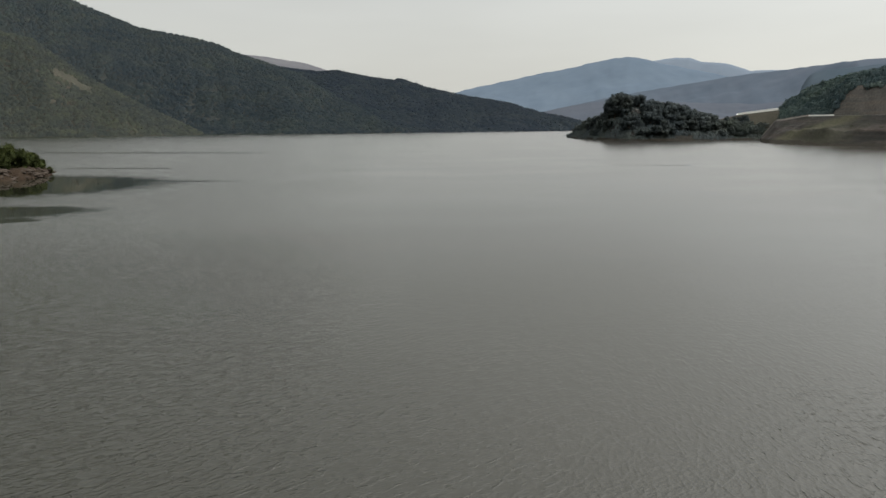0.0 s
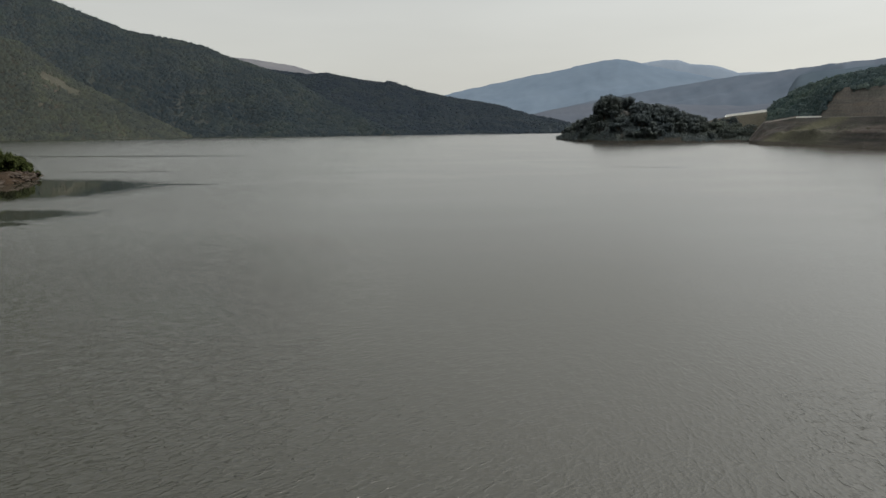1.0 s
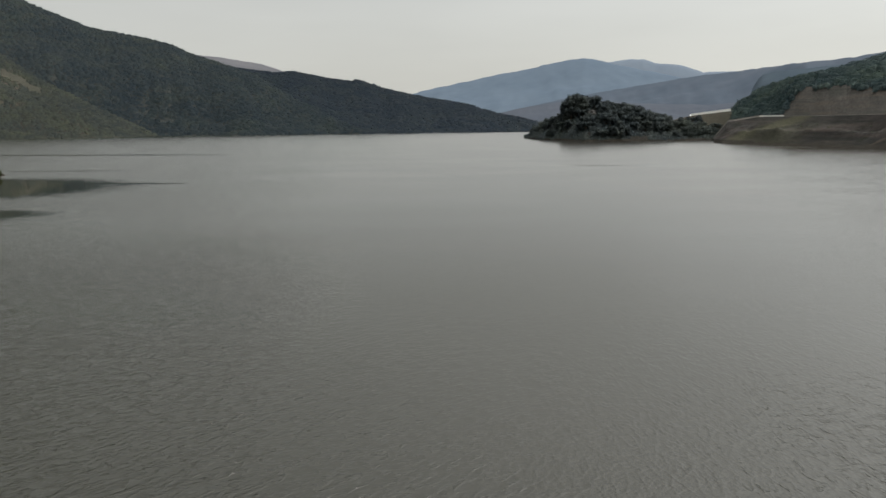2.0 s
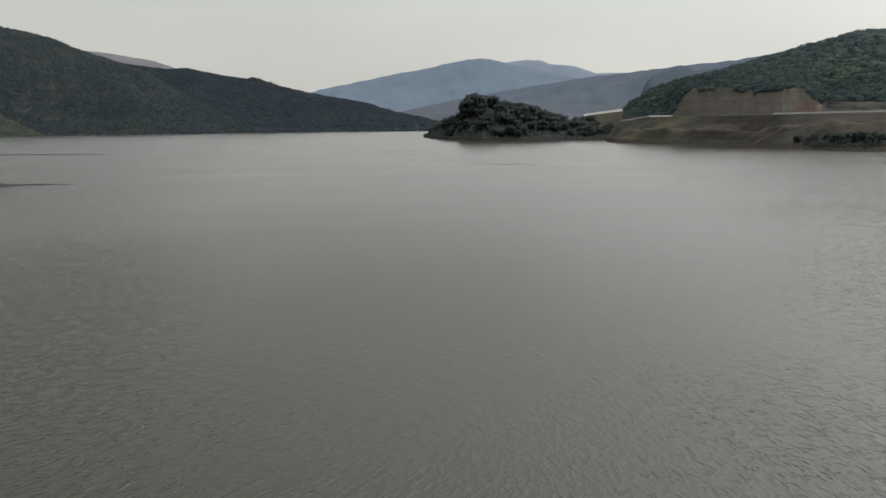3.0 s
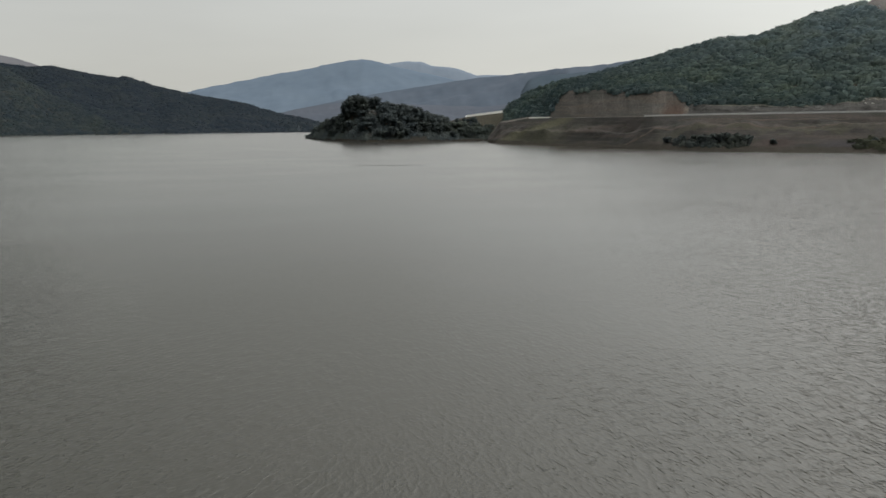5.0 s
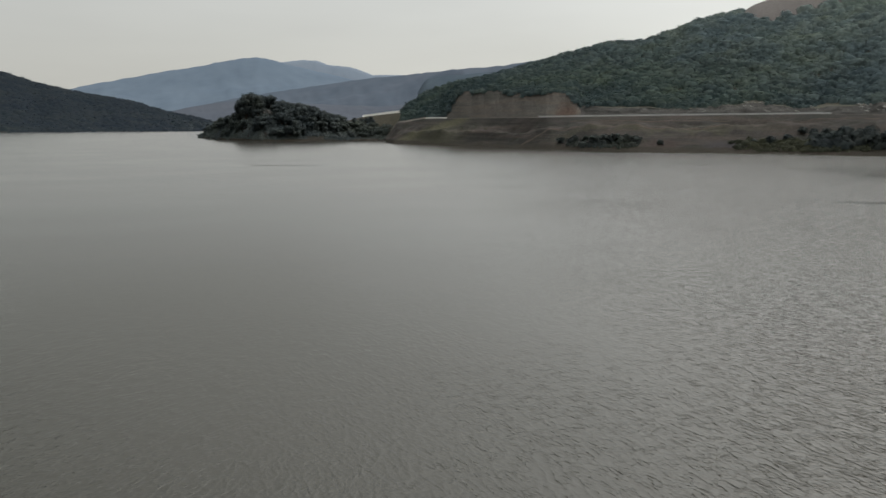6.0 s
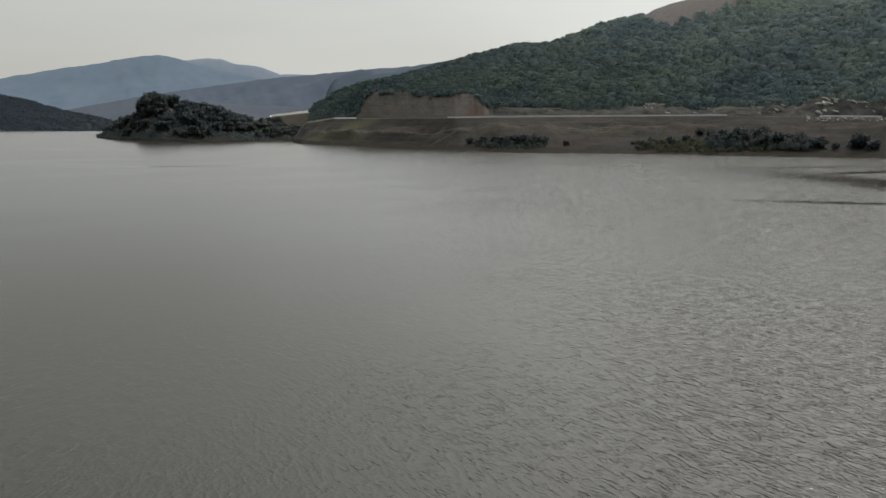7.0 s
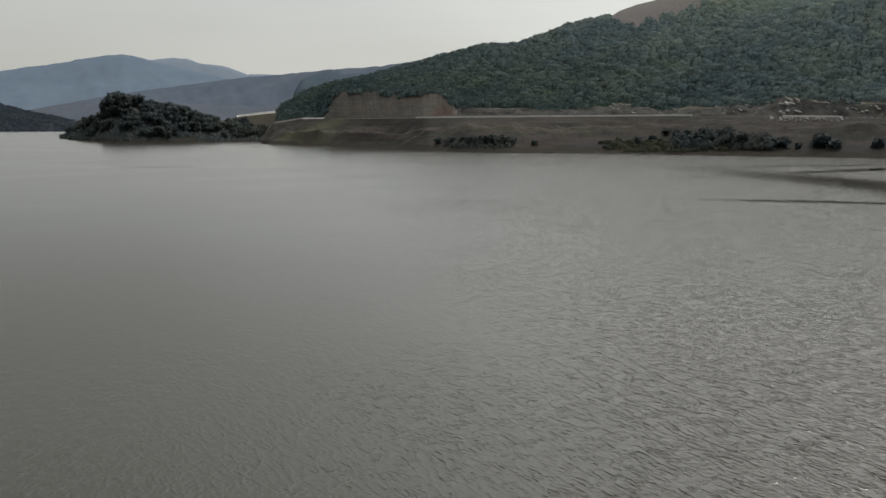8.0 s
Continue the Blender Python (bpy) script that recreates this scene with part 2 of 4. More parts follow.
    # gusts: broad patches of stronger and weaker ripples
    gust = noise_node(n, l, pos, 0.022, 3, 0.5, (1.0, 2.2, 1.0))
    g = n.new("ShaderNodeMapRange")
    g.inputs["From Min"].default_value, g.inputs["From Max"].default_value = 0.3, 0.7
    g.inputs["To Min"].default_value, g.inputs["To Max"].default_value = 0.92, 1.06
    l.new(gust.outputs["Fac"], g.inputs[0])
    lively = lesser(g.outputs[0], lesser(1.0, lesser(calm, 0.98, "MULTIPLY"), "SUBTRACT"), "MULTIPLY")
    turned = n.new("ShaderNodeMapping")
    turned.inputs["Rotation"].default_value = (0, 0, radians(8))
    l.new(pos, turned.inputs[0])
    r1 = noise_node(n, l, turned.outputs[0], 1.0, 2, 0.5, (6.5, 3.0, 1.0))
    r2 = noise_node(n, l, turned.outputs[0], 1.0, 1, 0.5, (14.0, 7.0, 1.0))
    slope = vec("ADD", scaled(vec("SUBTRACT", r1.outputs["Color"], (0.5, 0.5, 0.5)), 0.11),
                scaled(vec("SUBTRACT", r2.outputs["Color"], (0.5, 0.5, 0.5)), 0.13))
    slope = scaled(vec("MULTIPLY", slope, (1.0, 0.8, 0.0)), lively)
    back = n.new("ShaderNodeMapping")
    back.inputs["Rotation"].default_value = (0, 0, radians(-8))
    l.new(slope, back.inputs[0])
    nrm = n.new("ShaderNodeVectorMath")
    nrm.operation = "NORMALIZE"
    lean = scaled(vec("ADD", pos, (0, 0, 0)), 0.0)
    lean = scaled(vec("ADD", lean, LEAN), lively)
    # the open reach between the hills lies smoother than the windward side
    off = lesser(lesser(spot.outputs["X"], lesser(spot.outputs["Y"], 0.12, "MULTIPLY"), "SUBTRACT"), 0.0, "ABSOLUTE")
    off = lesser(off, lesser(lesser(spot.outputs["Y"], 0.5, "MULTIPLY"), 30.0, "ADD"), "DIVIDE")
    reach = n.new("ShaderNodeMapRange")
    reach.interpolation_type = "SMOOTHSTEP"
    reach.inputs["From Min"].default_value, reach.inputs["From Max"].default_value = 0.72, 0.3
    l.new(off, reach.inputs[0])
    far_off = n.new("ShaderNodeMapRange")
    far_off.inputs["From Min"].default_value, far_off.inputs["From Max"].default_value = 30.0, 130.0
    far_off.inputs["To Min"].default_value, far_off.inputs["To Max"].default_value = 0.0, 0.5
    l.new(spot.outputs["Y"], far_off.inputs[0])
    still = lesser(1.0, lesser(reach.outputs[0], far_off.outputs[0], "MULTIPLY"), "SUBTRACT")
    lean = scaled(lean, still)
    # the water under the western hills is the calmest
    lean = scaled(lean, lesser(1.0, lesser(between(bearing, radians(-8), radians(-20)), lesser(between(out.outputs["Value"], 60.0, 95.0, 0.0, 0.3), between(out.outputs["Value"], 230.0, 140.0), "MULTIPLY"), "MULTIPLY"), "SUBTRACT"))
    lean = scaled(lean, lesser(lesser(1.0, lesser(lesser(tousled, 0.0), 9.0, "MULTIPLY"), "SUBTRACT"), 0.0))
    grained = lesser(lesser(wavelet, 0.0), between(out.outputs["Value"], 45.0, 100.0, 0.0, 4.5), "MULTIPLY")
    lean = scaled(lean, lesser(lesser(1.0, grained, "SUBTRACT"), 0.0))
    # a smoother lane off the bank's end
    lane = lesser(between(bearing, radians(12), radians(21)), between(bearing, radians(41), radians(31)), "MULTIPLY")
    lean = scaled(lean, lesser(1.0, lesser(lane, 0.3, "MULTIPLY"), "SUBTRACT"))
    # short chop on the windward side
    wind = n.new("ShaderNodeMapRange")
    wind.inputs["From Min"].default_value, wind.inputs["From Max"].default_value = -20.0, 40.0
    wind.inputs["To Min"].default_value, wind.inputs["To Max"].default_value = 0.0, 2.0
    l.new(lesser(spot.outputs["X"], lesser(spot.outputs["Y"], 0.7, "MULTIPLY"), "SUBTRACT"), wind.inputs[0])
    back_face = lesser(lesser(chop.outputs["Fac"], 0.53, "SUBTRACT"), 0.0)
    lean = scaled(lean, lesser(lesser(1.12, lesser(lesser(back_face, wind.outputs[0], "MULTIPLY"), 6.0, "MULTIPLY"), "SUBTRACT"), 0.0))
    broad = scaled(vec("MULTIPLY", vec("SUBTRACT", swell.outputs["Color"], (0.5, 0.5, 0.5)), (0.6, 0.6, 0.0)), lesser(lesser(windy, between(out.outputs["Value"], 40.0, 110.0), "MULTIPLY"), lively, "MULTIPLY"))
    lean = vec("ADD", lean, broad)
    l.new(vec("ADD", vec("ADD", scaled(back.outputs[0], lesser(ruffle, between(bearing, radians(4), radians(-12), 0.55, 0.9))), lean), (0, 0, 1)), nrm.inputs[0])
    # crested ripples, their crests running away from the near shore
    side = n.new("ShaderNodeSeparateXYZ")
    l.new(warped, side.inputs[0])
    east = n.new("ShaderNodeMapRange")
    east.inputs["From Min"].default_value, east.inputs["From Max"].default_value = -2.0, 13.0
    l.new(side.outputs["X"], east.inputs[0])
    west = lesser(1.0, east.outputs[0], "SUBTRACT")
    height = None
    for turn, size, weight, where in ((12, (1.5, 0.3, 1.0), 0.9, windy), (3, (3.0, 0.85, 1.0), 1.05, east.outputs[0]), (-15, (5.2, 1.5, 1.0), 0.55, east.outputs[0]),
                                      (42, (2.8, 0.8, 1.0), 1.2, west), (62, (4.4, 1.3, 1.0), 0.7, west)):
        mp = n.new("ShaderNodeMapping")
        mp.inputs["Rotation"].default_value = (0, 0, radians(turn))
        l.new(pos, mp.inputs[0])
        t = noise_node(n, l, mp.outputs[0], 1.0, 2, 0.45, size)
        crest = lesser(lesser(t.outputs["Fac"], 0.5, "SUBTRACT"), 0.0, "ABSOLUTE")
        crest = lesser(lesser(1.0, lesser(crest, 6.5, "MULTIPLY"), "SUBTRACT"), 0.0)
        crest = lesser(lesser(lesser(crest, crest, "MULTIPLY"), weight, "MULTIPLY"), where, "MULTIPLY")
        height = crest if height is None else lesser(height, crest, "ADD")
    # the crests come and go in patches
    fleet = noise_node(n, l, pos, 1.5, 2, 0.55)
    f = n.new("ShaderNodeMapRange")
    f.inputs["From Min"].default_value, f.inputs["From Max"].default_value = 0.38, 0.62
    f.inputs["To Min"].default_value, f.inputs["To Max"].default_value = 0.6, 1.1
    l.new(fleet.outputs["Fac"], f.inputs[0])
    height = lesser(height, f.outputs[0], "MULTIPLY")
    bp = n.new("ShaderNodeBump")
    bp.inputs["Distance"].default_value = 0.022
    l.new(lesser(lively, ruffle, "MULTIPLY"), bp.inputs["Strength"])
    l.new(height, bp.inputs["Height"])
    l.new(nrm.outputs[0], bp.inputs["Normal"])
    l.new(bp.outputs[0], b.inputs["Normal"])
    silt = noise_node(n, l, pos, 0.012, 4, 0.55)
    tint = ramp_node(n, l, silt.outputs["Fac"], [(0.3, (0.0096, 0.0106, 0.0068)), (0.7, (0.0132, 0.014, 0.0095))]).outputs[0]
    # red silt washed from the eastern bank
    wash = n.new("ShaderNodeMapRange")
    wash.inputs["From Min"].default_value, wash.inputs["From Max"].default_value = -25.0, 55.0
    l.new(side.outputs["X"], wash.inputs[0])
    l.new(mix_node(n, l, wash.outputs[0], tint, (0.0160, 0.0135, 0.0102)), b.inputs["Base Color"])
    rr = n.new("ShaderNodeMapRange")
    rr.inputs["To Min"].default_value, rr.inputs["To Max"].default_value = 0.0, 0.16
    l.new(lesser(lively, lively, "MULTIPLY"), rr.inputs[0])
    l.new(lesser(rr.outputs[0], lesser(1.0, lesser(windy, 0.15, "MULTIPLY"), "SUBTRACT"), "MULTIPLY"), b.inputs["Roughness"])
    b.inputs["IOR"].default_value = 1.333
    return m


# the steep lee faces of the ripples, which the wind drives on
LEAN = (-0.03, -0.088, 0.0)
# smoother slicks: x, y, half length, half width, turn
CALM = [
    (-80, 142, 34, 29, 20),
    (-55.2, 97.4, 15, 8.2, 14, 0.35),
    (-48.5, 89, 6, 3, 26),
    (-112, 317.5, 50, 4.2, -6.7),
    (-76, 201.6, 16, 1.3, 0),
    (-54, 155.5, 18, 1.5, -6),
    (143, 77, 50, 10.5, 68.5),
    (202, 121, 42, 3.2, 3),
    (203, 142, 44, 1.6, -12),
    (108, 68, 14, 1.6, -48),
    (186, 322, 34, 9, -30),
    (133, 197, 24, 0.9, -34),
    (52, 207, 14, 0.9, -14, 0.7),
    (206, 264, 46, 5, -38),
    (262, 203, 58, 6, -52),
]
WATER = water_material()
SCRUB_FLOOR = earth_material("scrub_floor", [(0.3, (0.029, 0.031, 0.024)), (0.7, (0.044, 0.041, 0.033))], 0.62, (0.052, 0.048, 0.037),
                             spots=[(-23.2, 985, 26, 40, (0.061, 0.051, 0.043)), (46.4, 560, 60, 60, (0.072, 0.067, 0.065))])
# far ridge's ground: the air's blue haze is put into its colour
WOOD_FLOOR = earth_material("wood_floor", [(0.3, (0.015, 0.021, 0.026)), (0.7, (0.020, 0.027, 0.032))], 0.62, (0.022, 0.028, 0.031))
DARK_FLOOR = earth_material("dark_scrub_floor", [(0.3, (0.020, 0.024, 0.024)), (0.7, (0.030, 0.033, 0.031))], 0.62, (0.036, 0.036, 0.032))
EARTH = earth_material("bank_earth", [(0.3, (0.0096, 0.0103, 0.0094)), (0.5, (0.0160, 0.0152, 0.0145)), (0.7, (0.0262, 0.0232, 0.0218))], 0.52, (0.0105, 0.012, 0.008),
                       spots=[(24.6, 471, 40, 10, (0.031, 0.031, 0.019)), (23.4, 455, 44, 22, (0.026, 0.026, 0.019)), (41, 388, 60, 5, (0.025, 0.024, 0.017)), (47, 353, 26, 9, (0.018, 0.020, 0.013)), (43, 356, 11, 7, (0.0180, 0.0168, 0.0180)), (55, 350, 40, 16, (0.0185, 0.0182, 0.0180)), (38.8, 356, 9, 6, (0.020, 0.015, 0.0135))], strata=((0.0275, 0.0225, 0.0195), (0.0088, 0.0098, 0.0078)))
CUT = earth_material("cut_earth", [(0.3, (0.048, 0.048, 0.044)), (0.5, (0.062, 0.059, 0.055)), (0.7, (0.073, 0.067, 0.062))], 0.56, (0.050, 0.054, 0.047),
                     spots=[(32.4, 416, 7, 9, (0.064, 0.047, 0.039))], strata=((0.076, 0.065, 0.055), (0.046, 0.048, 0.042)))
GRASS = earth_material("rough_grass", [(0.3, (0.025, 0.024, 0.018)), (0.7, (0.037, 0.034, 0.026))], 0.58, (0.032, 0.027, 0.021))
TRACK = earth_material("track_dirt", [(0.3, (0.032, 0.027, 0.022)), (0.7, (0.049, 0.040, 0.033))], 0.58, (0.026, 0.021, 0.017))
MUD = earth_material("wet_mud", [(0.3, (0.011, 0.010, 0.007)), (0.7, (0.017, 0.014, 0.011))], 0.6, (0.013, 0.013, 0.008), rough=0.92)
ROCKCUT = earth_material("rock_cut", [(0.3, (0.026, 0.0265, 0.0255)), (0.7, (0.045, 0.044, 0.042))], 0.57, (0.095, 0.096, 0.095), fine=0.6)
RED_EARTH = earth_material("red_earth", [(0.3, (0.0125, 0.0080, 0.0046)), (0.7, (0.025, 0.0162, 0.0100))], 0.56, (0.016, 0.0125, 0.0078), fine=2.0)
BED = earth_material("lake_bed", [(0.3, (0.07, 0.065, 0.05)), (0.7, (0.1, 0.09, 0.07))], 0.6, (0.06, 0.06, 0.04))
LEAF_NEAR = leaf_material("scrub_leaves", (0.0165, 0.027, 0.027), (0.079, 0.102, 0.101), (0.101, 0.122, 0.110), gain=1.25)
LEAF_LEFT = leaf_material("lake_scrub_leaves", (0.038, 0.046, 0.043), (0.055, 0.062, 0.054), (0.072, 0.071, 0.060), gain=0.94)
LEAF_DULL = leaf_material("dull_scrub_leaves", (0.022, 0.031, 0.037), (0.036, 0.046, 0.050), (0.050, 0.056, 0.054), gain=0.96)
# far ridge's leaves, their blue raised above green to paint in haze
LEAF_HAZE = leaf_material("far_scrub_leaves", (0.021, 0.029, 0.038), (0.024, 0.032, 0.041), (0.027, 0.035, 0.043), gain=1.0)
LEAF_TREE = leaf_material("oak_leaves", (0.026, 0.032, 0.033), (0.031, 0.037, 0.037), (0.038, 0.042, 0.041), gain=1.55)
LEAF_BUSH = leaf_material("bush_leaves", (0.018, 0.024, 0.009), (0.035, 0.043, 0.016), (0.051, 0.050, 0.021))
LEAF_SHORE = leaf_material("shore_bush_leaves", (0.024, 0.029, 0.030), (0.031, 0.038, 0.037), (0.040, 0.045, 0.040), gain=0.97)
LEAF_OLIVE = leaf_material("olive_thicket", (0.032, 0.036, 0.025), (0.045, 0.049, 0.032), (0.06, 0.06, 0.04), gain=0.8)
BARK = plain_material("bark", (0.05, 0.04, 0.03), (0.11, 0.09, 0.07), 3.0, 0.9)
CONCRETE = plain_material("pale_concrete", (0.66, 0.65, 0.62), (0.8, 0.79, 0.76), 0.8, 0.85)
STEEL = plain_material("galvanised_steel", (0.34, 0.343, 0.346), (0.46, 0.463, 0.466), 2.0, 0.5, 0.4)
ROADTOP = plain_material("road_gravel", (0.055, 0.051, 0.046), (0.09, 0.084, 0.076), 0.7, 0.95)
RED_STONE = plain_material("red_stone", (0.020, 0.015, 0.011), (0.046, 0.036, 0.029), 2.5, 0.9)
CRAG = plain_material("crag_stone", (0.045, 0.044, 0.042), (0.10, 0.098, 0.094), 0.9, 0.9)
STONE = plain_material("pale_stone", (0.12, 0.118, 0.112), (0.27, 0.266, 0.256), 1.2, 0.9)
# haze put into these colours; each ridge also glows by its last number
FAR_BLUE = far_haze_material("far_blue", (0.048, 0.063, 0.082), (0.058, 0.074, 0.094), 0.72)
FAR_PALE = far_haze_material("far_pale", (0.078, 0.095, 0.118), (0.090, 0.108, 0.130), 0.78)
FAR_PURPLE = far_haze_material("far_purple", (0.037, 0.047, 0.061), (0.048, 0.057, 0.071), 0.5)
FAR_LOW = far_haze_material("far_low", (0.037, 0.043, 0.054), (0.046, 0.051, 0.061), 0.5)
FAR_WOODS = far_haze_material("far_woods", (0.027, 0.037, 0.047), (0.041, 0.052, 0.063), 0.42)
FAR_BROWN = far_haze_material("far_brown", (0.056, 0.058, 0.065), (0.072, 0.072, 0.077), 0.5)


# ---- shaping tools ----
def part(name, bm, mat, parent=None, label="", smooth=False):
    """Links a bmesh as one mesh object, under a thing or part where one is given."""
    me = bpy.data.meshes.new(name)
    bm.to_mesh(me)
    bm.free()
    me.materials.append(mat)
    if smooth:
        me.shade_smooth()
    ob = new(name, me)
    ob.parent = parent
    return tagged(ob, label)


def mesh_from(name, verts, faces, mat, smooth=True):
    """A mesh object from numpy vertices and equal-sided faces."""
    me = bpy.data.meshes.new(name)
    verts = np.asarray(verts, dtype=np.float32)
    faces = np.asarray(faces, dtype=np.int32)
    k = faces.shape[1]
    me.vertices.add(len(verts))
    me.vertices.foreach_set("co", verts.ravel())
    me.loops.add(faces.size)
    me.loops.foreach_set("vertex_index", faces.ravel())
    me.polygons.add(len(faces))
    me.polygons.foreach_set("loop_start", np.arange(0, faces.size, k, dtype=np.int32))
    me.polygons.foreach_set("loop_total", np.full(len(faces), k, dtype=np.int32))
    me.update(calc_edges=True)
    me.validate()
    if smooth:
        me.shade_smooth()
    me.materials.append(mat)
    return new(name, me)


def fbm(p, scale, octaves=4, seed=0.0):
    """Smooth value noise over the plan, about -1 to 1."""
    total, amp = np.zeros(p.shape[:-1]), 1.0
    q = p[..., :2] / scale + seed * 17.3
    for k in range(octaves):
        i = np.floor(q).astype(np.int64)
        f = q - i
        f = f * f * (3 - 2 * f)

        def val(a, c):
            h = (a * 374761393 + c * 668265263 + k * 1442695041) & 0x7FFFFFFF
            h = ((h ^ (h >> 13)) * 1274126177) & 0x7FFFFFFF
            return ((h ^ (h >> 16)) & 0xFFFF) / 32767.5 - 1.0
        x, y = i[..., 0], i[..., 1]
        top = val(x, y) * (1 - f[..., 0]) + val(x + 1, y) * f[..., 0]
        low = val(x, y + 1) * (1 - f[..., 0]) + val(x + 1, y + 1) * f[..., 0]
        total += amp * (top * (1 - f[..., 1]) + low * f[..., 1])
        q, amp = q * 2.03 + 11.7, amp * 0.5
    return total / 1.6


def row_at(row, b):
    """Range and height of a contour row (bearing, range, height) at the bearings b."""
    row = np.array(row, dtype=float)
    return np.interp(b, row[:, 0], row[:, 1]), np.interp(b, row[:, 0], row[:, 2])


def loft(rows, b0, b1, nb, steps, amp=0.0, scale=60.0, seed=1.0, soft=True, hold=()):
    """A sheet of ground over contour rows, from the foot to behind the crest. Returns points (v, bearing, xyz).
    hold: rows that stay clear of the noise."""
    b = np.linspace(b0, b1, nb)
    rr, zz = zip(*(row_at(r, b) for r in rows))
    rr, zz = np.array(rr), np.array(zz)
    outr, outz, wt = [], [], []
    for i, k in enumerate(steps):
        for j in range(k + (i == len(steps) - 1)):
            f = j / k
            if soft:
                p0, p1 = max(i - 1, 0), i
                p2, p3 = i + 1, min(i + 2, len(rows) - 1)
                c = (-0.25 * f + 0.5 * f * f - 0.25 * f ** 3, 1 - 1.25 * f * f * 2 + 1.5 * f ** 3 + 0.25 * f * f - 0.0,
                     0.25 * f + 2 * f * f - 1.25 * f ** 3 - 0.0, -0.25 * f * f + 0.25 * f ** 3)
                c = np.array(c)
                c[1] = 1 - c[0] - c[2] - c[3]
                outr.append(rr[i] + (rr[i + 1] - rr[i]) * f)
                outz.append(c[0] * zz[p0] + c[1] * zz[p1] + c[2] * zz[p2] + c[3] * zz[p3])
            else:
                outr.append(rr[i] + (rr[i + 1] - rr[i]) * f)
                outz.append(zz[i] + (zz[i + 1] - zz[i]) * f)
            near = min([abs(i + f - h) for h in hold] + [1.0])
            wt.append(min(1.0, near * near * 1.3))
    r, z = np.array(outr), np.array(outz)
    pts = np.stack([r * np.sin(np.radians(b)), r * np.cos(np.radians(b)), z], -1)
    if amp:
        pts[..., 2] += amp * fbm(pts, scale, 5, seed) * np.array(wt)[:, None]
    return pts


def sheet_faces(nv, nb):
    i = np.arange((nv - 1) * nb).reshape(nv - 1, nb)[:, :-1].ravel()
    return np.stack([i, i + 1, i + nb + 1, i + nb], 1)


def sheet(name, pts, mat, label, category="hill"):
    nv, nb = pts.shape[:2]
    ob = mesh_from(name, pts.reshape(-1, 3), sheet_faces(nv, nb), mat)
    return tagged(ob, label, category, kind="structure")


def scatter(pts, count, rng, low=-9.0, keep=None):
    """Random places on a sheet, even over its area, above the height low."""
    a, b, c = pts[:-1, :-1], pts[:-1, 1:], pts[1:, :-1]
    area = np.linalg.norm(np.cross(b - a, c - a), axis=-1).ravel()
    pick = rng.choice(len(area), size=count, p=area / area.sum())
    u, v = rng.random((2, count, 1))
    q = a.reshape(-1, 3)[pick] + u * (b - a).reshape(-1, 3)[pick] + v * (c - a).reshape(-1, 3)[pick]
    ok = q[:, 2] > low
    if keep is not None:
        ok &= keep(q)
    return q[ok]


def ico(level=0):
    bm = bmesh.new()
    bmesh.ops.create_icosphere(bm, subdivisions=level + 1, radius=1.0)
    v = np.array([x.co[:] for x in bm.verts])
    f = np.array([[x.index for x in y.verts] for y in bm.faces])
    bm.free()
    return v, f


ICO0, ICO1 = ico(0), ico(1)


def tone_of(ob, values):
    """Gives every face of foliage its tone, 0 dull to 1 dry."""
    at = ob.data.attributes.new("tone", "FLOAT", "FACE")
    at.data.foreach_set("value", np.asarray(values, dtype=np.float32))


def dome():
    """A coarse rounded crown, open below."""
    v = [(0.0, 0.0, 1.0)]
    for z, r, off in ((0.62, 0.78, 0.0), (-0.15, 0.98, 0.5)):
        v += [(r * math.cos(2 * math.pi * (k + off) / 5), r * math.sin(2 * math.pi * (k + off) / 5), z) for k in range(5)]
    f = []
    for k in range(5):
        m = (k + 1) % 5
        f += [(0, 1 + k, 1 + m), (1 + k, 6 + k, 1 + m), (1 + m, 6 + k, 6 + m)]
    return np.array(v), np.array(f)


DOME = dome()


def soft_normals(ob, out, lift):
    """Foliage scatters light inside its crown: its shading leans from the leaf's own side towards the sky."""
    out = out / (np.linalg.norm(out, axis=1)[:, None] + 1e-6) + np.array([0.0, 0.0, lift])
    out /= np.linalg.norm(out, axis=1)[:, None] + 1e-6
    at = ob.data.attributes.new("custom_normal", "FLOAT_VECTOR", "POINT")
    at.data.foreach_set("vector", out.astype(np.float32).ravel())
    ob.data.update()


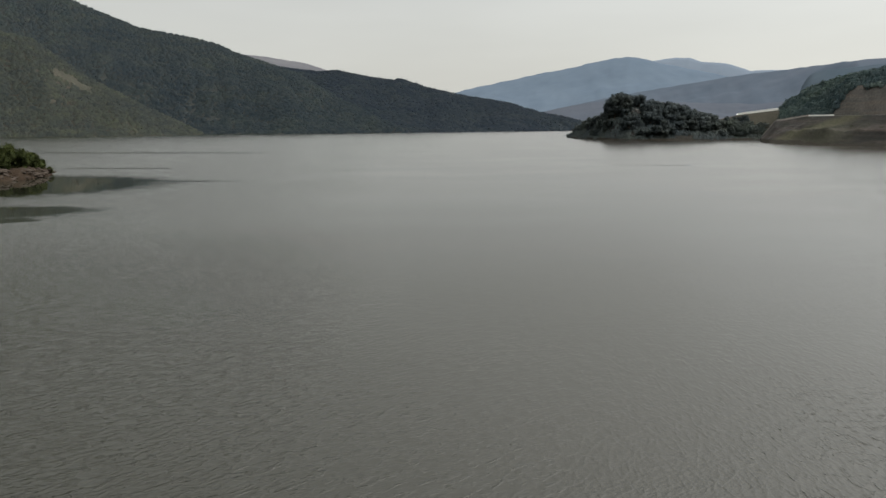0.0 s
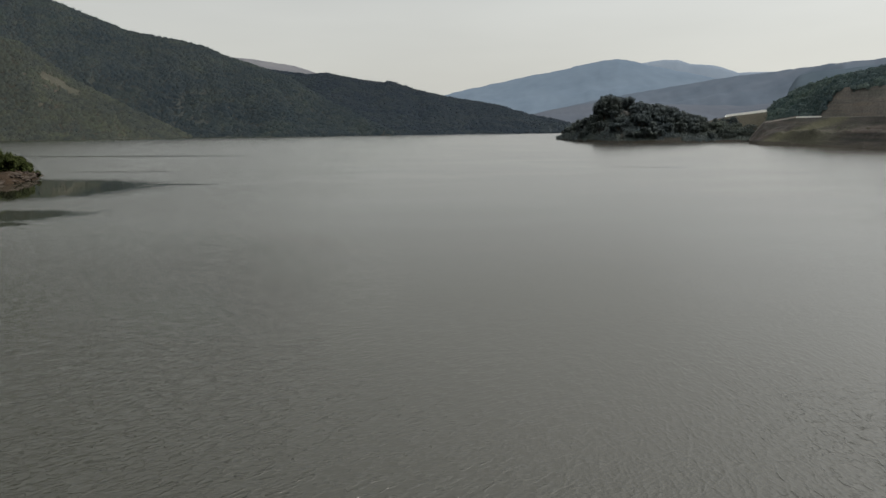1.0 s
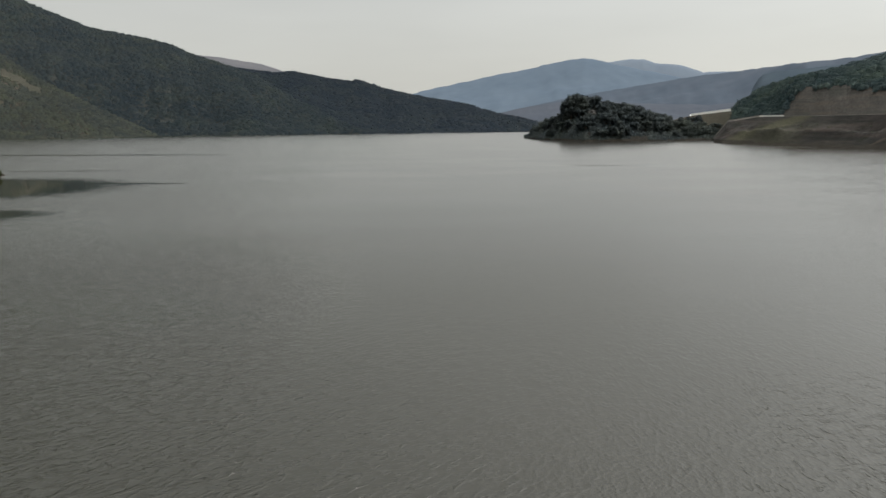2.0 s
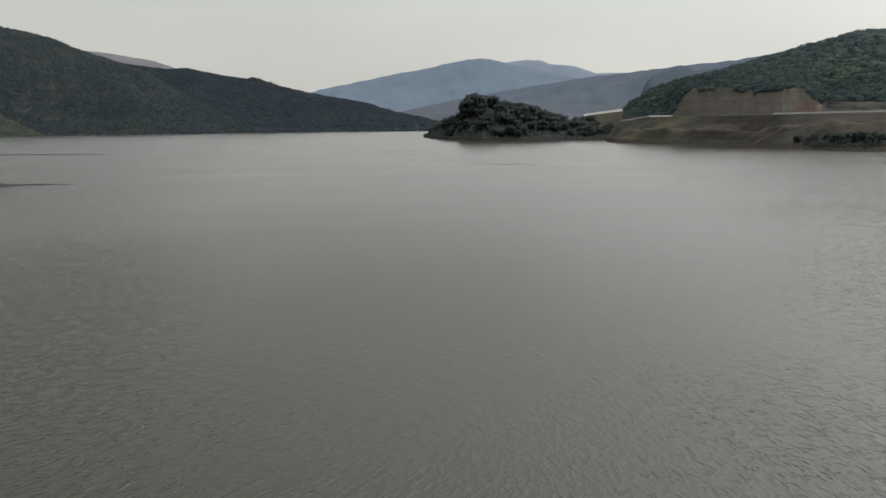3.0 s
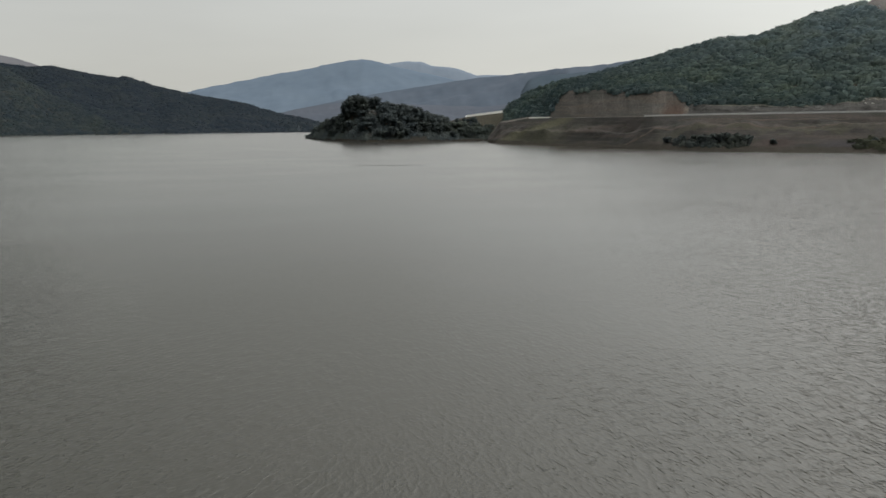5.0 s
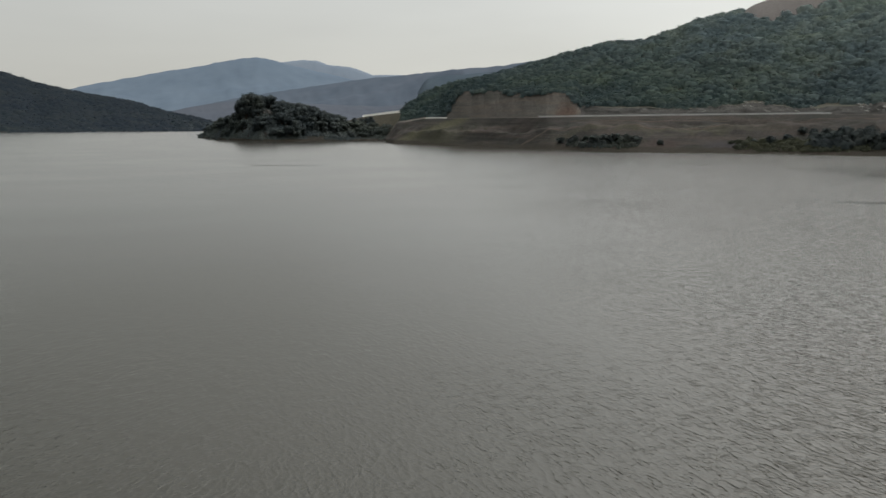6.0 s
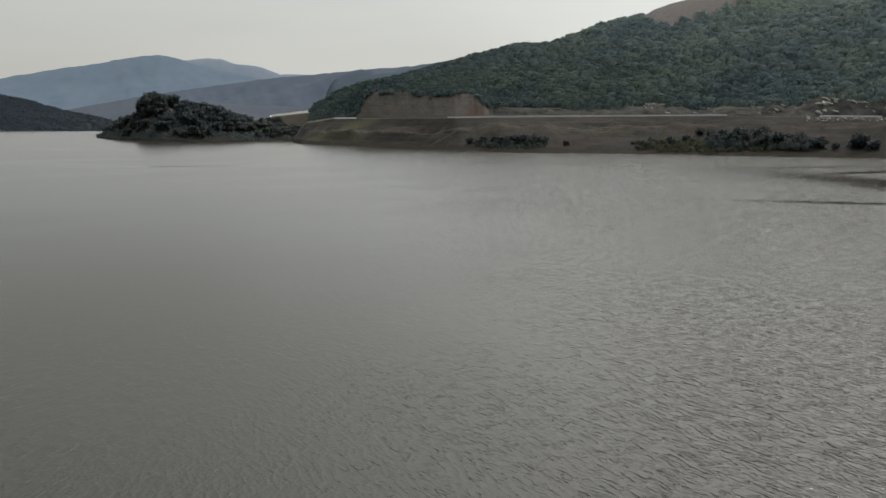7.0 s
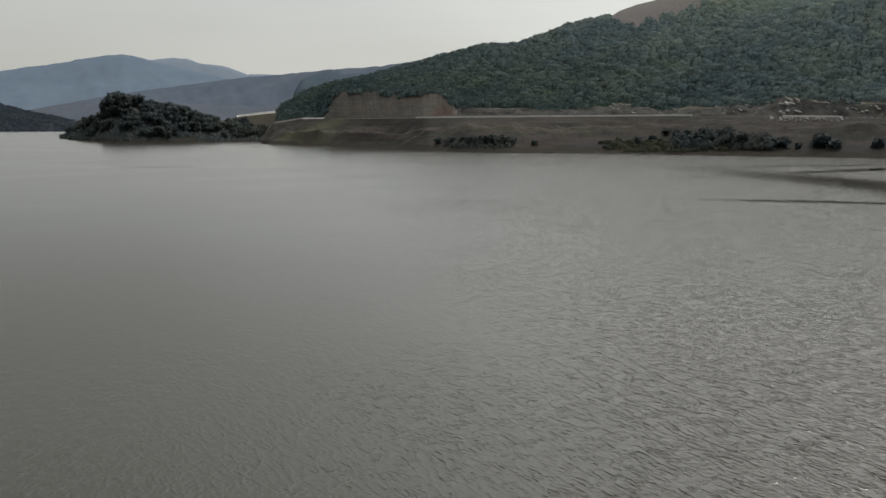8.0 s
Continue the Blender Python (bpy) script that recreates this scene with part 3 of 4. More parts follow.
def clumps(name, spots, size, sprays, rng, mat, label, category="woods", tall=0.75, leaf=0.2, bias=None, sizes=(0.6, 0.8, 1.0, 1.35), spread=0.6, grow=None, lift=0.9, skirt=0.1):
    """Scrub: every bush is a lumpy crown inside a ragged fringe of leaf sprays. size: (least, most) width."""
    n = len(spots)
    v0, f0 = DOME
    w = rng.uniform(size[0], size[1], n) * rng.choice(sizes, n)
    if grow is not None:
        w = w * grow
    shape = np.array([0.5, 0.5, 0.5 * tall]) * rng.uniform(0.8, 1.2, (n, 3))
    mid = spots + np.stack([0 * w, 0 * w, w * 0.28 * tall], -1)
    own = rng.random(n)
    if bias is not None:
        own = np.clip(own * spread + bias, 0, 1)
    turn = rng.uniform(0, 2 * math.pi, n)
    c, q = np.cos(turn)[:, None], np.sin(turn)[:, None]
    vx = np.stack([v0[None, :, 0] * c - v0[None, :, 1] * q, v0[None, :, 0] * q + v0[None, :, 1] * c, v0[None, :, 2] + 0 * c], -1)
    vx = vx * rng.uniform(0.72, 1.08, (n, len(v0), 1)) * (shape * w[:, None])[:, None, :] + mid[:, None, :]
    # the skirt reaches down to the slope below
    vx[:, 6:, 2] -= (skirt * w)[:, None] * rng.uniform(0.7, 1.1, (n, 5))
    verts = [vx.reshape(-1, 3)]
    faces = [(f0[None] + (np.arange(n) * len(v0))[:, None, None]).reshape(-1, 3)]
    tones = [np.clip(np.repeat(own, len(f0)) * 0.86 + rng.random(n * len(f0)) * 0.14, 0, 1)]
    m = n * sprays
    d = rng.normal(0, 1, (m, 3))
    d[:, 2] = np.abs(d[:, 2]) * 1.3 - 0.15
    d /= np.linalg.norm(d, axis=1)[:, None]
    ww = np.repeat(w, sprays)[:, None]
    p = np.repeat(mid, sprays, 0) + d * np.repeat(shape, sprays, 0) * ww * rng.uniform(0.84, 1.12, (m, 1))
    side = np.cross(d, rng.normal(0, 1, (m, 3)))
    side /= np.linalg.norm(side, axis=1)[:, None] + 1e-6
    other = np.cross(d, side) + d * rng.uniform(-0.28, 0.28, (m, 1))
    a, c = side * ww * leaf * rng.uniform(0.6, 1.3, (m, 1)), other * ww * leaf * rng.uniform(0.6, 1.3, (m, 1))
    verts.append(np.stack([p + a, p - a * 0.5 + c * 0.9, p - a * 0.5 - c * 0.9], 1).reshape(-1, 3))
    faces.append(np.arange(m * 3).reshape(-1, 3) + n * len(v0))
    tones.append(np.clip(np.repeat(own, sprays) * 0.86 + rng.random(m) * 0.14, 0, 1))
    ob = mesh_from(name, np.concatenate(verts), np.concatenate(faces), mat, smooth=True)
    tone_of(ob, np.concatenate(tones))
    soft_normals(ob, np.concatenate([(vx - mid[:, None, :]).reshape(-1, 3), np.repeat(d, 3, 0)]), lift)
    return tagged(ob, label, category, kind="stuff")


RNG = np.random.default_rng(7)

# ---- ground, lake bed and water ----
SHORE = [(-180, 60), (-100, 80), (-60, 170), (-45, 500), (-36, 850), (-27, 870), (-21, 885), (-15, 1010), (-7, 985), (-2, 1015), (1, 1060), (4.4, 1110),
         (8.2, 1210), (9.5, 1300), (11, 700), (16, 640), (20.5, 560), (21, 495), (25, 445), (29, 405), (32, 380), (35, 362), (46, 365), (56, 355), (60, 345), (75, 290), (120, 90), (180, 60)]


def ground_sheet():
    b = np.linspace(-180, 180, 361)
    s = np.interp(b, *np.array(SHORE, dtype=float).T)
    rings = [(0.0, -7.0), (0.5, -7.0), (0.93, -5.0), (1.0, -3.0), (1.1, -1.5)]
    rows = [np.stack([s * f * np.sin(np.radians(b)), s * f * np.cos(np.radians(b)), np.full_like(b, z)], -1) for f, z in rings]
    for r, z in ((1500, 2.0), (2500, 3.0), (4950, 4.0)):
        rows.append(np.stack([np.maximum(r, s * 1.12) * np.sin(np.radians(b)), np.maximum(r, s * 1.12) * np.cos(np.radians(b)), np.full_like(b, z)], -1))
    sheet("ground", np.array(rows), BED, "dark silty earth of the valley and lake bed", "ground")


def lake():
    b = np.linspace(-180, 180, 361)
    s = np.interp(b, *np.array(SHORE, dtype=float).T) * 1.08
    rows = [np.stack([s * f * np.sin(np.radians(b)), s * f * np.cos(np.radians(b)), np.zeros_like(b)], -1) for f in (0.0, 0.05, 0.2, 0.5, 1.0)]
    sheet("water", np.array(rows), WATER, "grey-brown lake water with fine wind ripples", "water")


ground_sheet()
lake()

# ---- the backdrop of far ridges ----
A_CREST = [(-14, 4600, 120), (-1, 4600, 148), (1.2, 4600, 186), (3, 4600, 219), (4.9, 4600, 249), (6.7, 4600, 281), (8.6, 4600, 305), (10.5, 4600, 340), (12.1, 4600, 357),
           (13.1, 4600, 342), (13.5, 4600, 333), (14.2, 4600, 318), (15.0, 4600, 305), (16.2, 4600, 282), (17.5, 4600, 262), (19, 4600, 232), (22, 4600, 190), (30, 4600, 150)]
F_CREST = [(12.4, 4700, 300), (13.1, 4700, 325), (13.6, 4700, 338), (14.4, 4700, 349), (15.2, 4700, 352), (15.9, 4700, 351), (16.6, 4700, 329), (17.4, 4700, 324), (18.1, 4700, 317), (18.8, 4700, 300), (19.6, 4700, 276),
           (20.3, 4700, 278), (21.8, 4700, 277), (26, 4700, 250), (30, 4700, 235)]
B_CREST = [(8, 3600, 80), (11.9, 3600, 129), (14.2, 3600, 152), (17.2, 3500, 176), (20.1, 3400, 195), (22, 3300, 201), (24, 3150, 205), (25.6, 2950, 200), (27.2, 2900, 201),
           (29, 2800, 207), (30.4, 2800, 217), (36, 2800, 250), (44, 2800, 270)]
C_CREST = [(5, 2400, 30), (6.4, 2400, 42), (7.1, 2400, 48), (8.6, 2400, 61), (9.8, 2400, 69), (11.1, 2400, 73), (12.7, 2400, 76), (16, 2400, 66), (20, 2400, 60), (24, 2400, 75)]
E_CREST = [(-24, 2600, 240), (-16, 2600, 228), (-11.3, 2600, 208), (-10, 2600, 198), (-9, 2600, 192), (-7.7, 2600, 172), (-5, 2600, 120), (-2, 2600, 60)]
D_CREST = [(22.2, 1500, 20), (22.5, 1500, 62), (22.8, 1500, 77), (23.1, 1500, 88), (23.8, 1500, 93), (24.8, 1500, 95), (27.3, 1500, 101), (32, 1500, 112), (40, 1500, 150), (44, 1500, 170), (45.6, 1500, 212), (46.6, 1500, 236), (48, 1500, 250), (54, 1500, 255)]


def ridge(name, crest, depth, mat, label, nb=220, amp=8.0, scale=160, seed=1.0):
    front = [(b, r - depth, -4) for b, r, z in crest]
    mid = [(b, r - depth * 0.45, z * 0.55) for b, r, z in crest]
    behind = [(b, min(r + depth * 0.4, 4940), z * 0.5) for b, r, z in crest]
    pts = loft([front, mid, crest, behind], crest[0][0], crest[-1][0], nb, (14, 14, 8), amp, scale, seed, hold=(2,))
    pts[..., 2] += amp * 0.22 * fbm(pts, 45, 3, seed + 3)
    # spurs and gullies running down from the crest
    turn = np.degrees(np.arctan2(pts[..., 0], pts[..., 1]))
    down = np.arange(len(pts))[:, None] / (len(pts) - 1.0) + 0 * turn
    spur = np.abs(fbm(np.stack([turn * 46 + 60 * down, 130 * down], -1), 60, 4, seed + 5))
    pts[..., 2] -= amp * 0.55 * (0.4 - spur) * np.clip(np.sin(np.pi * np.clip(down / 0.78, 0, 1)), 0, 1)
    sheet(name, pts, mat, label, "mountain")
    return pts


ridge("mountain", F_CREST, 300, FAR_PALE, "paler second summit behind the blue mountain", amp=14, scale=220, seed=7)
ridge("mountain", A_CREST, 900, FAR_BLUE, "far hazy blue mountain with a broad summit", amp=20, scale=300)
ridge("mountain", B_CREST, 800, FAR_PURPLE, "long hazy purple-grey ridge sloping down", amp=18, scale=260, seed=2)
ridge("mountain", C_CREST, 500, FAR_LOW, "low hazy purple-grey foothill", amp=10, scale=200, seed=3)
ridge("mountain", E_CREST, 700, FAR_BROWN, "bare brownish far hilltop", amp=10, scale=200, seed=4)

# ---- wooded hills across the lake ----
L1_CREST = [(-50, 1100, 230), (-38, 1090, 175), (-30, 1085, 132), (-26.9, 1080, 113), (-25.4, 1075, 106), (-24, 1060, 86), (-22.5, 1045, 64), (-20.9, 1030, 48), (-19.3, 1020, 32), (-17.6, 1010, 17), (-16.1, 1005, 3), (-15, 1000, -5)]
L1_FOOT = [(-50, 820, -3), (-36, 840, -3), (-27.4, 853, -3), (-24, 857, -3), (-21, 864, -3), (-17.7, 920, -3), (-15, 985, -6)]
L2_CREST = [(-40, 1500, 300), (-30, 1460, 255), (-25, 1440, 215), (-22.8, 1420, 193), (-20.9, 1400, 172), (-19.3, 1390, 156), (-17.7, 1380, 148), (-15.7, 1360, 138), (-14.3, 1340, 127), (-13.4, 1325, 115), (-12.1, 1310, 105),
            (-9.7, 1280, 85), (-8.3, 1240, 64), (-6.6, 1200, 42), (-4.7, 1150, 22), (-3, 1060, 5), (-2.2, 1010, -6)]
L2_FOOT = [(-40, 1000, -3), (-20, 1000, -3), (-15.2, 985, -3), (-10.6, 960, -3), (-6.9, 958, -3), (-4, 975, -3), (-2.2, 995, -6)]
L3_CREST = [(-26, 1780, 160), (-16, 1760, 140), (-12.3, 1750, 130), (-10.5, 1740, 122), (-8.1, 1720, 113), (-7, 1700, 115), (-5, 1690, 102), (-3.2, 1670, 94), (-2.9, 1670, 98), (-1.2, 1640, 80), (0.6, 1600, 66),
            (2.5, 1560, 56), (4.4, 1500, 46), (5.5, 1480, 36), (6.6, 1470, 28), (8.2, 1460, 20), (9.2, 1450, 12), (10.5, 1430, 5), (12, 1400, -5)]
L3_FOOT = [(-26, 1040, -3), (-8, 1030, -3), (-2.4, 1040, -3), (0.6, 1080, -3), (4.4, 1130, -3), (8.2, 1230, -3), (9.2, 1300, -3), (12, 1360, -6)]


def wooded_hill(foot, crest, nb, amp, scale, seed, floor, label, bulge=0.55):
    mid = []
    for b in np.linspace(foot[0][0], foot[-1][0], 40):
        (r0, z0), (r1, z1) = row_at(foot, b), row_at(crest, b)
        mid.append((b, r0 + (r1 - r0) * 0.5, z0 + (z1 - z0) * bulge))
    behind = [(b, r + 160, z * 0.55) for b, r, z in crest]
    pts = loft([foot, mid, crest, behind], foot[0][0], foot[-1][0], nb, (20, 20, 8), amp, scale, seed, hold=(0, 2))
    # gullies worn down the slope
    turn = np.degrees(np.arctan2(pts[..., 0], pts[..., 1]))
    up = np.arange(len(pts))[:, None] / 40.0 + 0 * turn
    worn = np.abs(fbm(np.stack([turn * 20 + 25 * up, 30 * up], -1), 45, 3, seed + 9))
    pts[..., 2] -= amp * 1.3 * (0.45 - worn) * np.clip(np.sin(np.pi * np.clip(up, 0, 1)), 0, 1)
    sheet("hill", pts, floor, label)
    return pts


hill_1 = wooded_hill(L1_FOOT, L1_CREST, 200, 9, 110, 1, SCRUB_FLOOR, "green scrub-covered hillside falling to the lake")
hill_2 = wooded_hill(L2_FOOT, L2_CREST, 240, 12, 150, 2, DARK_FLOOR, "tall dark wooded hill above the lake")
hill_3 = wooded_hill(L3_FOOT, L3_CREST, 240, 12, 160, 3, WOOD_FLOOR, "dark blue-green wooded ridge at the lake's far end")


def off_scar(q):
    b = np.degrees(np.arctan2(q[:, 0], q[:, 1]))
    line = 66 - (b + 24.0) * 9.0
    return ~((b > -24.3) & (b < -22.2) & (np.abs(q[:, 2] - line + 1) < 4.5 + 6 * fbm(q, 16, 3, 4)) & (np.hypot(q[:, 0], q[:, 1]) < 1060))


clumps("woods", scatter(hill_1[:43], 38000, RNG, 0.3, off_scar), (2.6, 5.0), 3, RNG, LEAF_LEFT, "dense green scrub covering the hillside", tall=0.5, leaf=0.17, lift=1.8, skirt=0.36, sizes=(0.5, 0.7, 0.9, 1.1, 1.5))
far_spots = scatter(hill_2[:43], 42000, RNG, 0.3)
# shade at the hill's foot painted into the leaf tone: darker low down
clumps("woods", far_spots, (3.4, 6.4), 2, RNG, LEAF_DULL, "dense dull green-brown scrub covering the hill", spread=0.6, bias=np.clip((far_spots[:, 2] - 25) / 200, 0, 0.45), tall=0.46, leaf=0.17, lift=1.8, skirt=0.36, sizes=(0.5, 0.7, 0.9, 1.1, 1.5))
clumps("woods", scatter(hill_3[:43], 27000, RNG, 0.3), (6.0, 10.5), 2, RNG, LEAF_HAZE, "dark woods covering the far ridge", tall=0.3, leaf=0.16, lift=3.0, skirt=0.42)
# the knoll's haze is painted too: bluish colour and a little glow
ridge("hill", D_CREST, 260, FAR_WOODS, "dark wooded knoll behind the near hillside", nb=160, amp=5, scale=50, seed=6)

# ---- the near shore: bank, bench, road, cutting and hillside ----
WATERLINE = [(20.4, 480, 0.0), (20.9, 462, 0.0), (25, 425, 0.0), (27.5, 408, 0.0), (29.4, 390, 0.0), (31.5, 362, 0.0), (35, 343, 0.0), (40.5, 343, 0.0), (46, 346, 0.0), (51, 341, 0.0), (56, 336, 0.0), (60, 326, 0.0), (68, 305, 0.0), (80, 270, 0.0)]
UNDER = [(b, r - 14, -4.5) for b, r, z in WATERLINE]
BENCH_OUT = [(20.4, 488, 0.8), (21.2, 478, 6.0), (23.6, 447, 7.0), (26.9, 424, 6.6), (29.2, 405, 6.4), (31.4, 386, 8.2), (34.1, 372, 10.2), (40.5, 370, 10.0), (46, 373, 10.3), (51.2, 370, 10.8), (57.6, 360, 11.0), (68, 330, 11), (80, 295, 11)]
BENCH_IN = [(b, r + 9, z + 0.5) for b, r, z in BENCH_OUT]
ROAD_OUT = [(20.4, 505, 2), (21.2, 500, 11), (23, 482, 13.6), (24.3, 474, 13.7), (28, 438, 13.7), (31.1, 407, 13.7), (35, 396, 14.1), (40.4, 392, 14.5), (47.7, 394, 15.1), (53.5, 391, 14.8), (57.3, 387, 14.5), (60, 378, 14.2), (68, 350, 14), (80, 315, 14)]
ROAD_IN = [(b, r + 8, z + 0.15) for b, r, z in ROAD_OUT]
CUT_TOP = [(20.4, 518, 2), (21.2, 514, 12), (23, 496, 14.4), (24.3, 488, 15.2), (24.6, 486, 20), (25.2, 483, 27.3), (25.7, 480, 29.2), (26.2, 476, 28.6), (27.2, 466, 27.8), (29.2, 448, 27.6), (31.4, 427, 26.4), (32.6, 421, 24.6), (33.1, 419.5, 24), (33.25, 418.5, 19.8), (34.8, 410, 18.5), (40.4, 406, 17.6), (42.5, 408, 19), (44.1, 408, 20.7), (46.2, 408, 17.9), (49.4, 407, 18.8),
           (52.8, 406, 20.3), (54, 407, 23.3), (56, 402, 21.2), (57.5, 400, 21), (60, 391, 19.7), (68, 364, 20), (80, 328, 20)]
CREST = [(20.4, 570, 2), (21.2, 562, 12), (21.5, 560, 16), (22, 560, 22.5), (23.2, 555, 29), (24, 550, 32), (25.5, 540, 35), (27.3, 535, 38.5), (28.8, 530, 42.3), (29.9, 528, 45), (31.4, 525, 49), (32.9, 520, 52.5), (34.8, 515, 56), (37.4, 520, 58),
         (38.5, 525, 62), (40.3, 530, 69), (42.1, 540, 74), (43.2, 545, 77), (43.8, 548, 81), (44.9, 555, 85.5), (47.4, 565, 92), (49.2, 570, 98), (52, 580, 104), (60, 590, 135), (70, 580, 160), (80, 560, 175)]
# slips and rills have frayed the cutting's upper edge
_edge = np.linspace(20.4, 80, 420)
_worn = np.stack([_edge * 8, 0 * _edge], -1)
_r, _z = row_at(CUT_TOP, _edge)
CUT_TOP = list(zip(_edge, _r + 2.0 * fbm(_worn, 5, 3, 31), _z + np.where(_edge > 24.4, np.where((_edge > 33.4) & (_edge < 41), 0.6, 1.5), 0.2) * fbm(_worn, 7, 4, 32)))
BEHIND = [(b, r + 90, z * 0.6) for b, r, z in CREST]
B0, B1 = 20.4, 80.0
bank = loft([UNDER, WATERLINE, BENCH_OUT, BENCH_IN, ROAD_OUT], B0, B1, 520, (3, 12, 4, 9), 2.0, 8, 5, soft=False, hold=(0, 1, 4))
_win = np.clip(np.minimum(np.arange(len(bank)) - 4, len(bank) - 2 - np.arange(len(bank))) / 4.0, 0, 1)[:, None]
bank[..., 2] += _win * (0.8 * fbm(bank, 26, 2, 21) - 0.2)
sheet("embankment", bank, EARTH, "bare brown and olive earth bank with a bench", "bank")
# dark wet mud along the water's edge
margin = loft([[(b, r - 2.0, -0.3) for b, r, z in WATERLINE], [(b, r + 4.2, 1.75) for b, r, z in WATERLINE]], B0, B1, 420, (4,), 0.3, 3, 4, soft=False)
sheet("mud_margin", margin, MUD, "dark wet mud along the water's edge", "mud")


def drape(row, b0, b1, width, lift):
    """A strip of worn ground that follows a row across the bank."""
    cols = [k for k in range(bank.shape[1]) if b0 <= B0 + (B1 - B0) * k / (bank.shape[1] - 1) <= b1]
    out = np.zeros((4, len(cols), 3))
    for j, k in enumerate(cols):
        b = B0 + (B1 - B0) * k / (bank.shape[1] - 1)
        r = float(row_at(row, b)[0])
        rs = np.hypot(bank[:, k, 0], bank[:, k, 1])
        for i, f in enumerate((-0.5, -0.17, 0.17, 0.5)):
            q = r + width * f * (1 + 0.5 * math.sin(b * 7.3) * math.sin(b * 3.1))
            z = float(np.interp(q, rs, bank[:, k, 2])) + (lift if 0 < i < 3 else -0.1)
            out[i, j] = (q * math.sin(radians(b)), q * math.cos(radians(b)), z)
    return out


sheet("track", drape([(b, r + 0.8 - 5.5 * max(0.0, 31.6 - b), z) for b, r, z in [(28, 408, 0), (29.2, 405, 0), (30.2, 395, 0)] + BENCH_OUT[5:]], 29.0, 44.5, 2.0, 0.16), TRACK, "narrow pale dirt track across the bank", "track")
sheet("track", drape([(b, r - 7.5 + 1.5 * math.sin(b * 1.1), z) for b, r, z in ROAD_OUT], 32.6, 42.8, 1.3, 0.14), TRACK, "faint dirt track below the road", "track")
sheet("track", drape([(b, r - 5 - 4 * max(0.0, 48 - b), z) for b, r, z in ROAD_OUT], 44.6, 51.5, 1.4, 0.14), TRACK, "faint dirt track climbing to the road", "track")
nose = loft([ROAD_OUT, ROAD_IN], B0, 21.5, 14, (3,), soft=False)
sheet("embankment", nose, EARTH, "rounded earth nose at the bank's end", "bank")
road = loft([ROAD_OUT, ROAD_IN], 21.5, B1, 420, (3,), soft=False)
sheet("road", road, ROADTOP, "pale gravel road along the hillside", "road")


def gully(pts, amp):
    """Rills worn down a cut slope."""
    nv, nb = pts.shape[:2]
    v = np.sin(np.pi * np.linspace(0, 1, nv))[:, None] + np.zeros((nv, nb))
    run = np.cumsum(np.hypot(*np.diff(pts[0, :, :2], axis=0, prepend=pts[0, :1, :2]).T))[None, :] + np.zeros((nv, nb))
    q = np.stack([run, np.linspace(0, 1, nv)[:, None] * 6 + np.zeros((nv, nb))], -1)
    push = 1 + amp * v * fbm(q, 4.0, 3, 2) / np.hypot(pts[..., 0], pts[..., 1])
    pts[..., 0] *= push
    pts[..., 1] *= push
    return pts


b_cut = loft([ROAD_IN, CUT_TOP], B0, 33.35, 420, (14,), 2.4, 9, 8, soft=False, hold=(0, 1))
sheet("cutting", gully(b_cut, 0.45), CUT, "bare brown earth cutting beside the road", "cutting")
r_cut = loft([ROAD_IN, CUT_TOP], 33.35, B1, 700, (14,), 2.6, 6, 9, soft=False, hold=(0, 1))
sheet("cutting", gully(r_cut, 1.8), ROCKCUT, "rough grey rock cutting beside the road", "cutting")
MID = []
for _b in np.linspace(B0, B1, 50):
    (_r0, _z0), (_r1, _z1) = row_at(CUT_TOP, _b), row_at(CREST, _b)
    MID.append((_b, _r0 + (_r1 - _r0) * 0.5, _z0 + (_z1 - _z0) * 0.52))
hillside = loft([CUT_TOP, MID, CREST, BEHIND], B0, B1, 320, (16, 16, 8), 3.0, 45, 10, hold=(0, 2))
sheet("hill", hillside, SCRUB_FLOOR, "steep scrub-covered hillside above the road")


def off_bare(q):
    b = np.degrees(np.arctan2(q[:, 0], q[:, 1]))
    r = np.hypot(q[:, 0], q[:, 1])
    edge = r - np.interp(b, *np.array(CUT_TOP)[:, :2].T)
    ragged = (edge < 4 + 8 * fbm(q, 16, 3, 9)) & (fbm(q, 11, 3, 5) > -0.05) & (b > 34)
    ragged |= (edge < 3 * fbm(q, 9, 3, 9) - 0.6) & (b > 24.6) & (b < 34)
    wob = b + 1.2 * fbm(q, 20, 3, 8)
    return (b > 21.6) & ~ragged & ~((wob > 43.7) & (wob < 51.3) & (r > 511 + (b - 43.8) * 4 + 5 * np.sin(b * 5)) & (r < 620))


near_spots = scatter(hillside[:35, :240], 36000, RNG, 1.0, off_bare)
# haze painted into the leaf tone with height; tone also pales to the right
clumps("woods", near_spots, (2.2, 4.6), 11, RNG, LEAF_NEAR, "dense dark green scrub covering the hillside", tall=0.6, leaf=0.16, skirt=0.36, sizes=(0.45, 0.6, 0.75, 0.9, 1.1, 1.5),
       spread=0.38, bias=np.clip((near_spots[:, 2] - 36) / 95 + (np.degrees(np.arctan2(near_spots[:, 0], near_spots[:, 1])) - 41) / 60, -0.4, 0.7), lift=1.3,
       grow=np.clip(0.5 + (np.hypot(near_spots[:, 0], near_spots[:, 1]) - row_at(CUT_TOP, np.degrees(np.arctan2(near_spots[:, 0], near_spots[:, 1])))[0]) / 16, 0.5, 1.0))


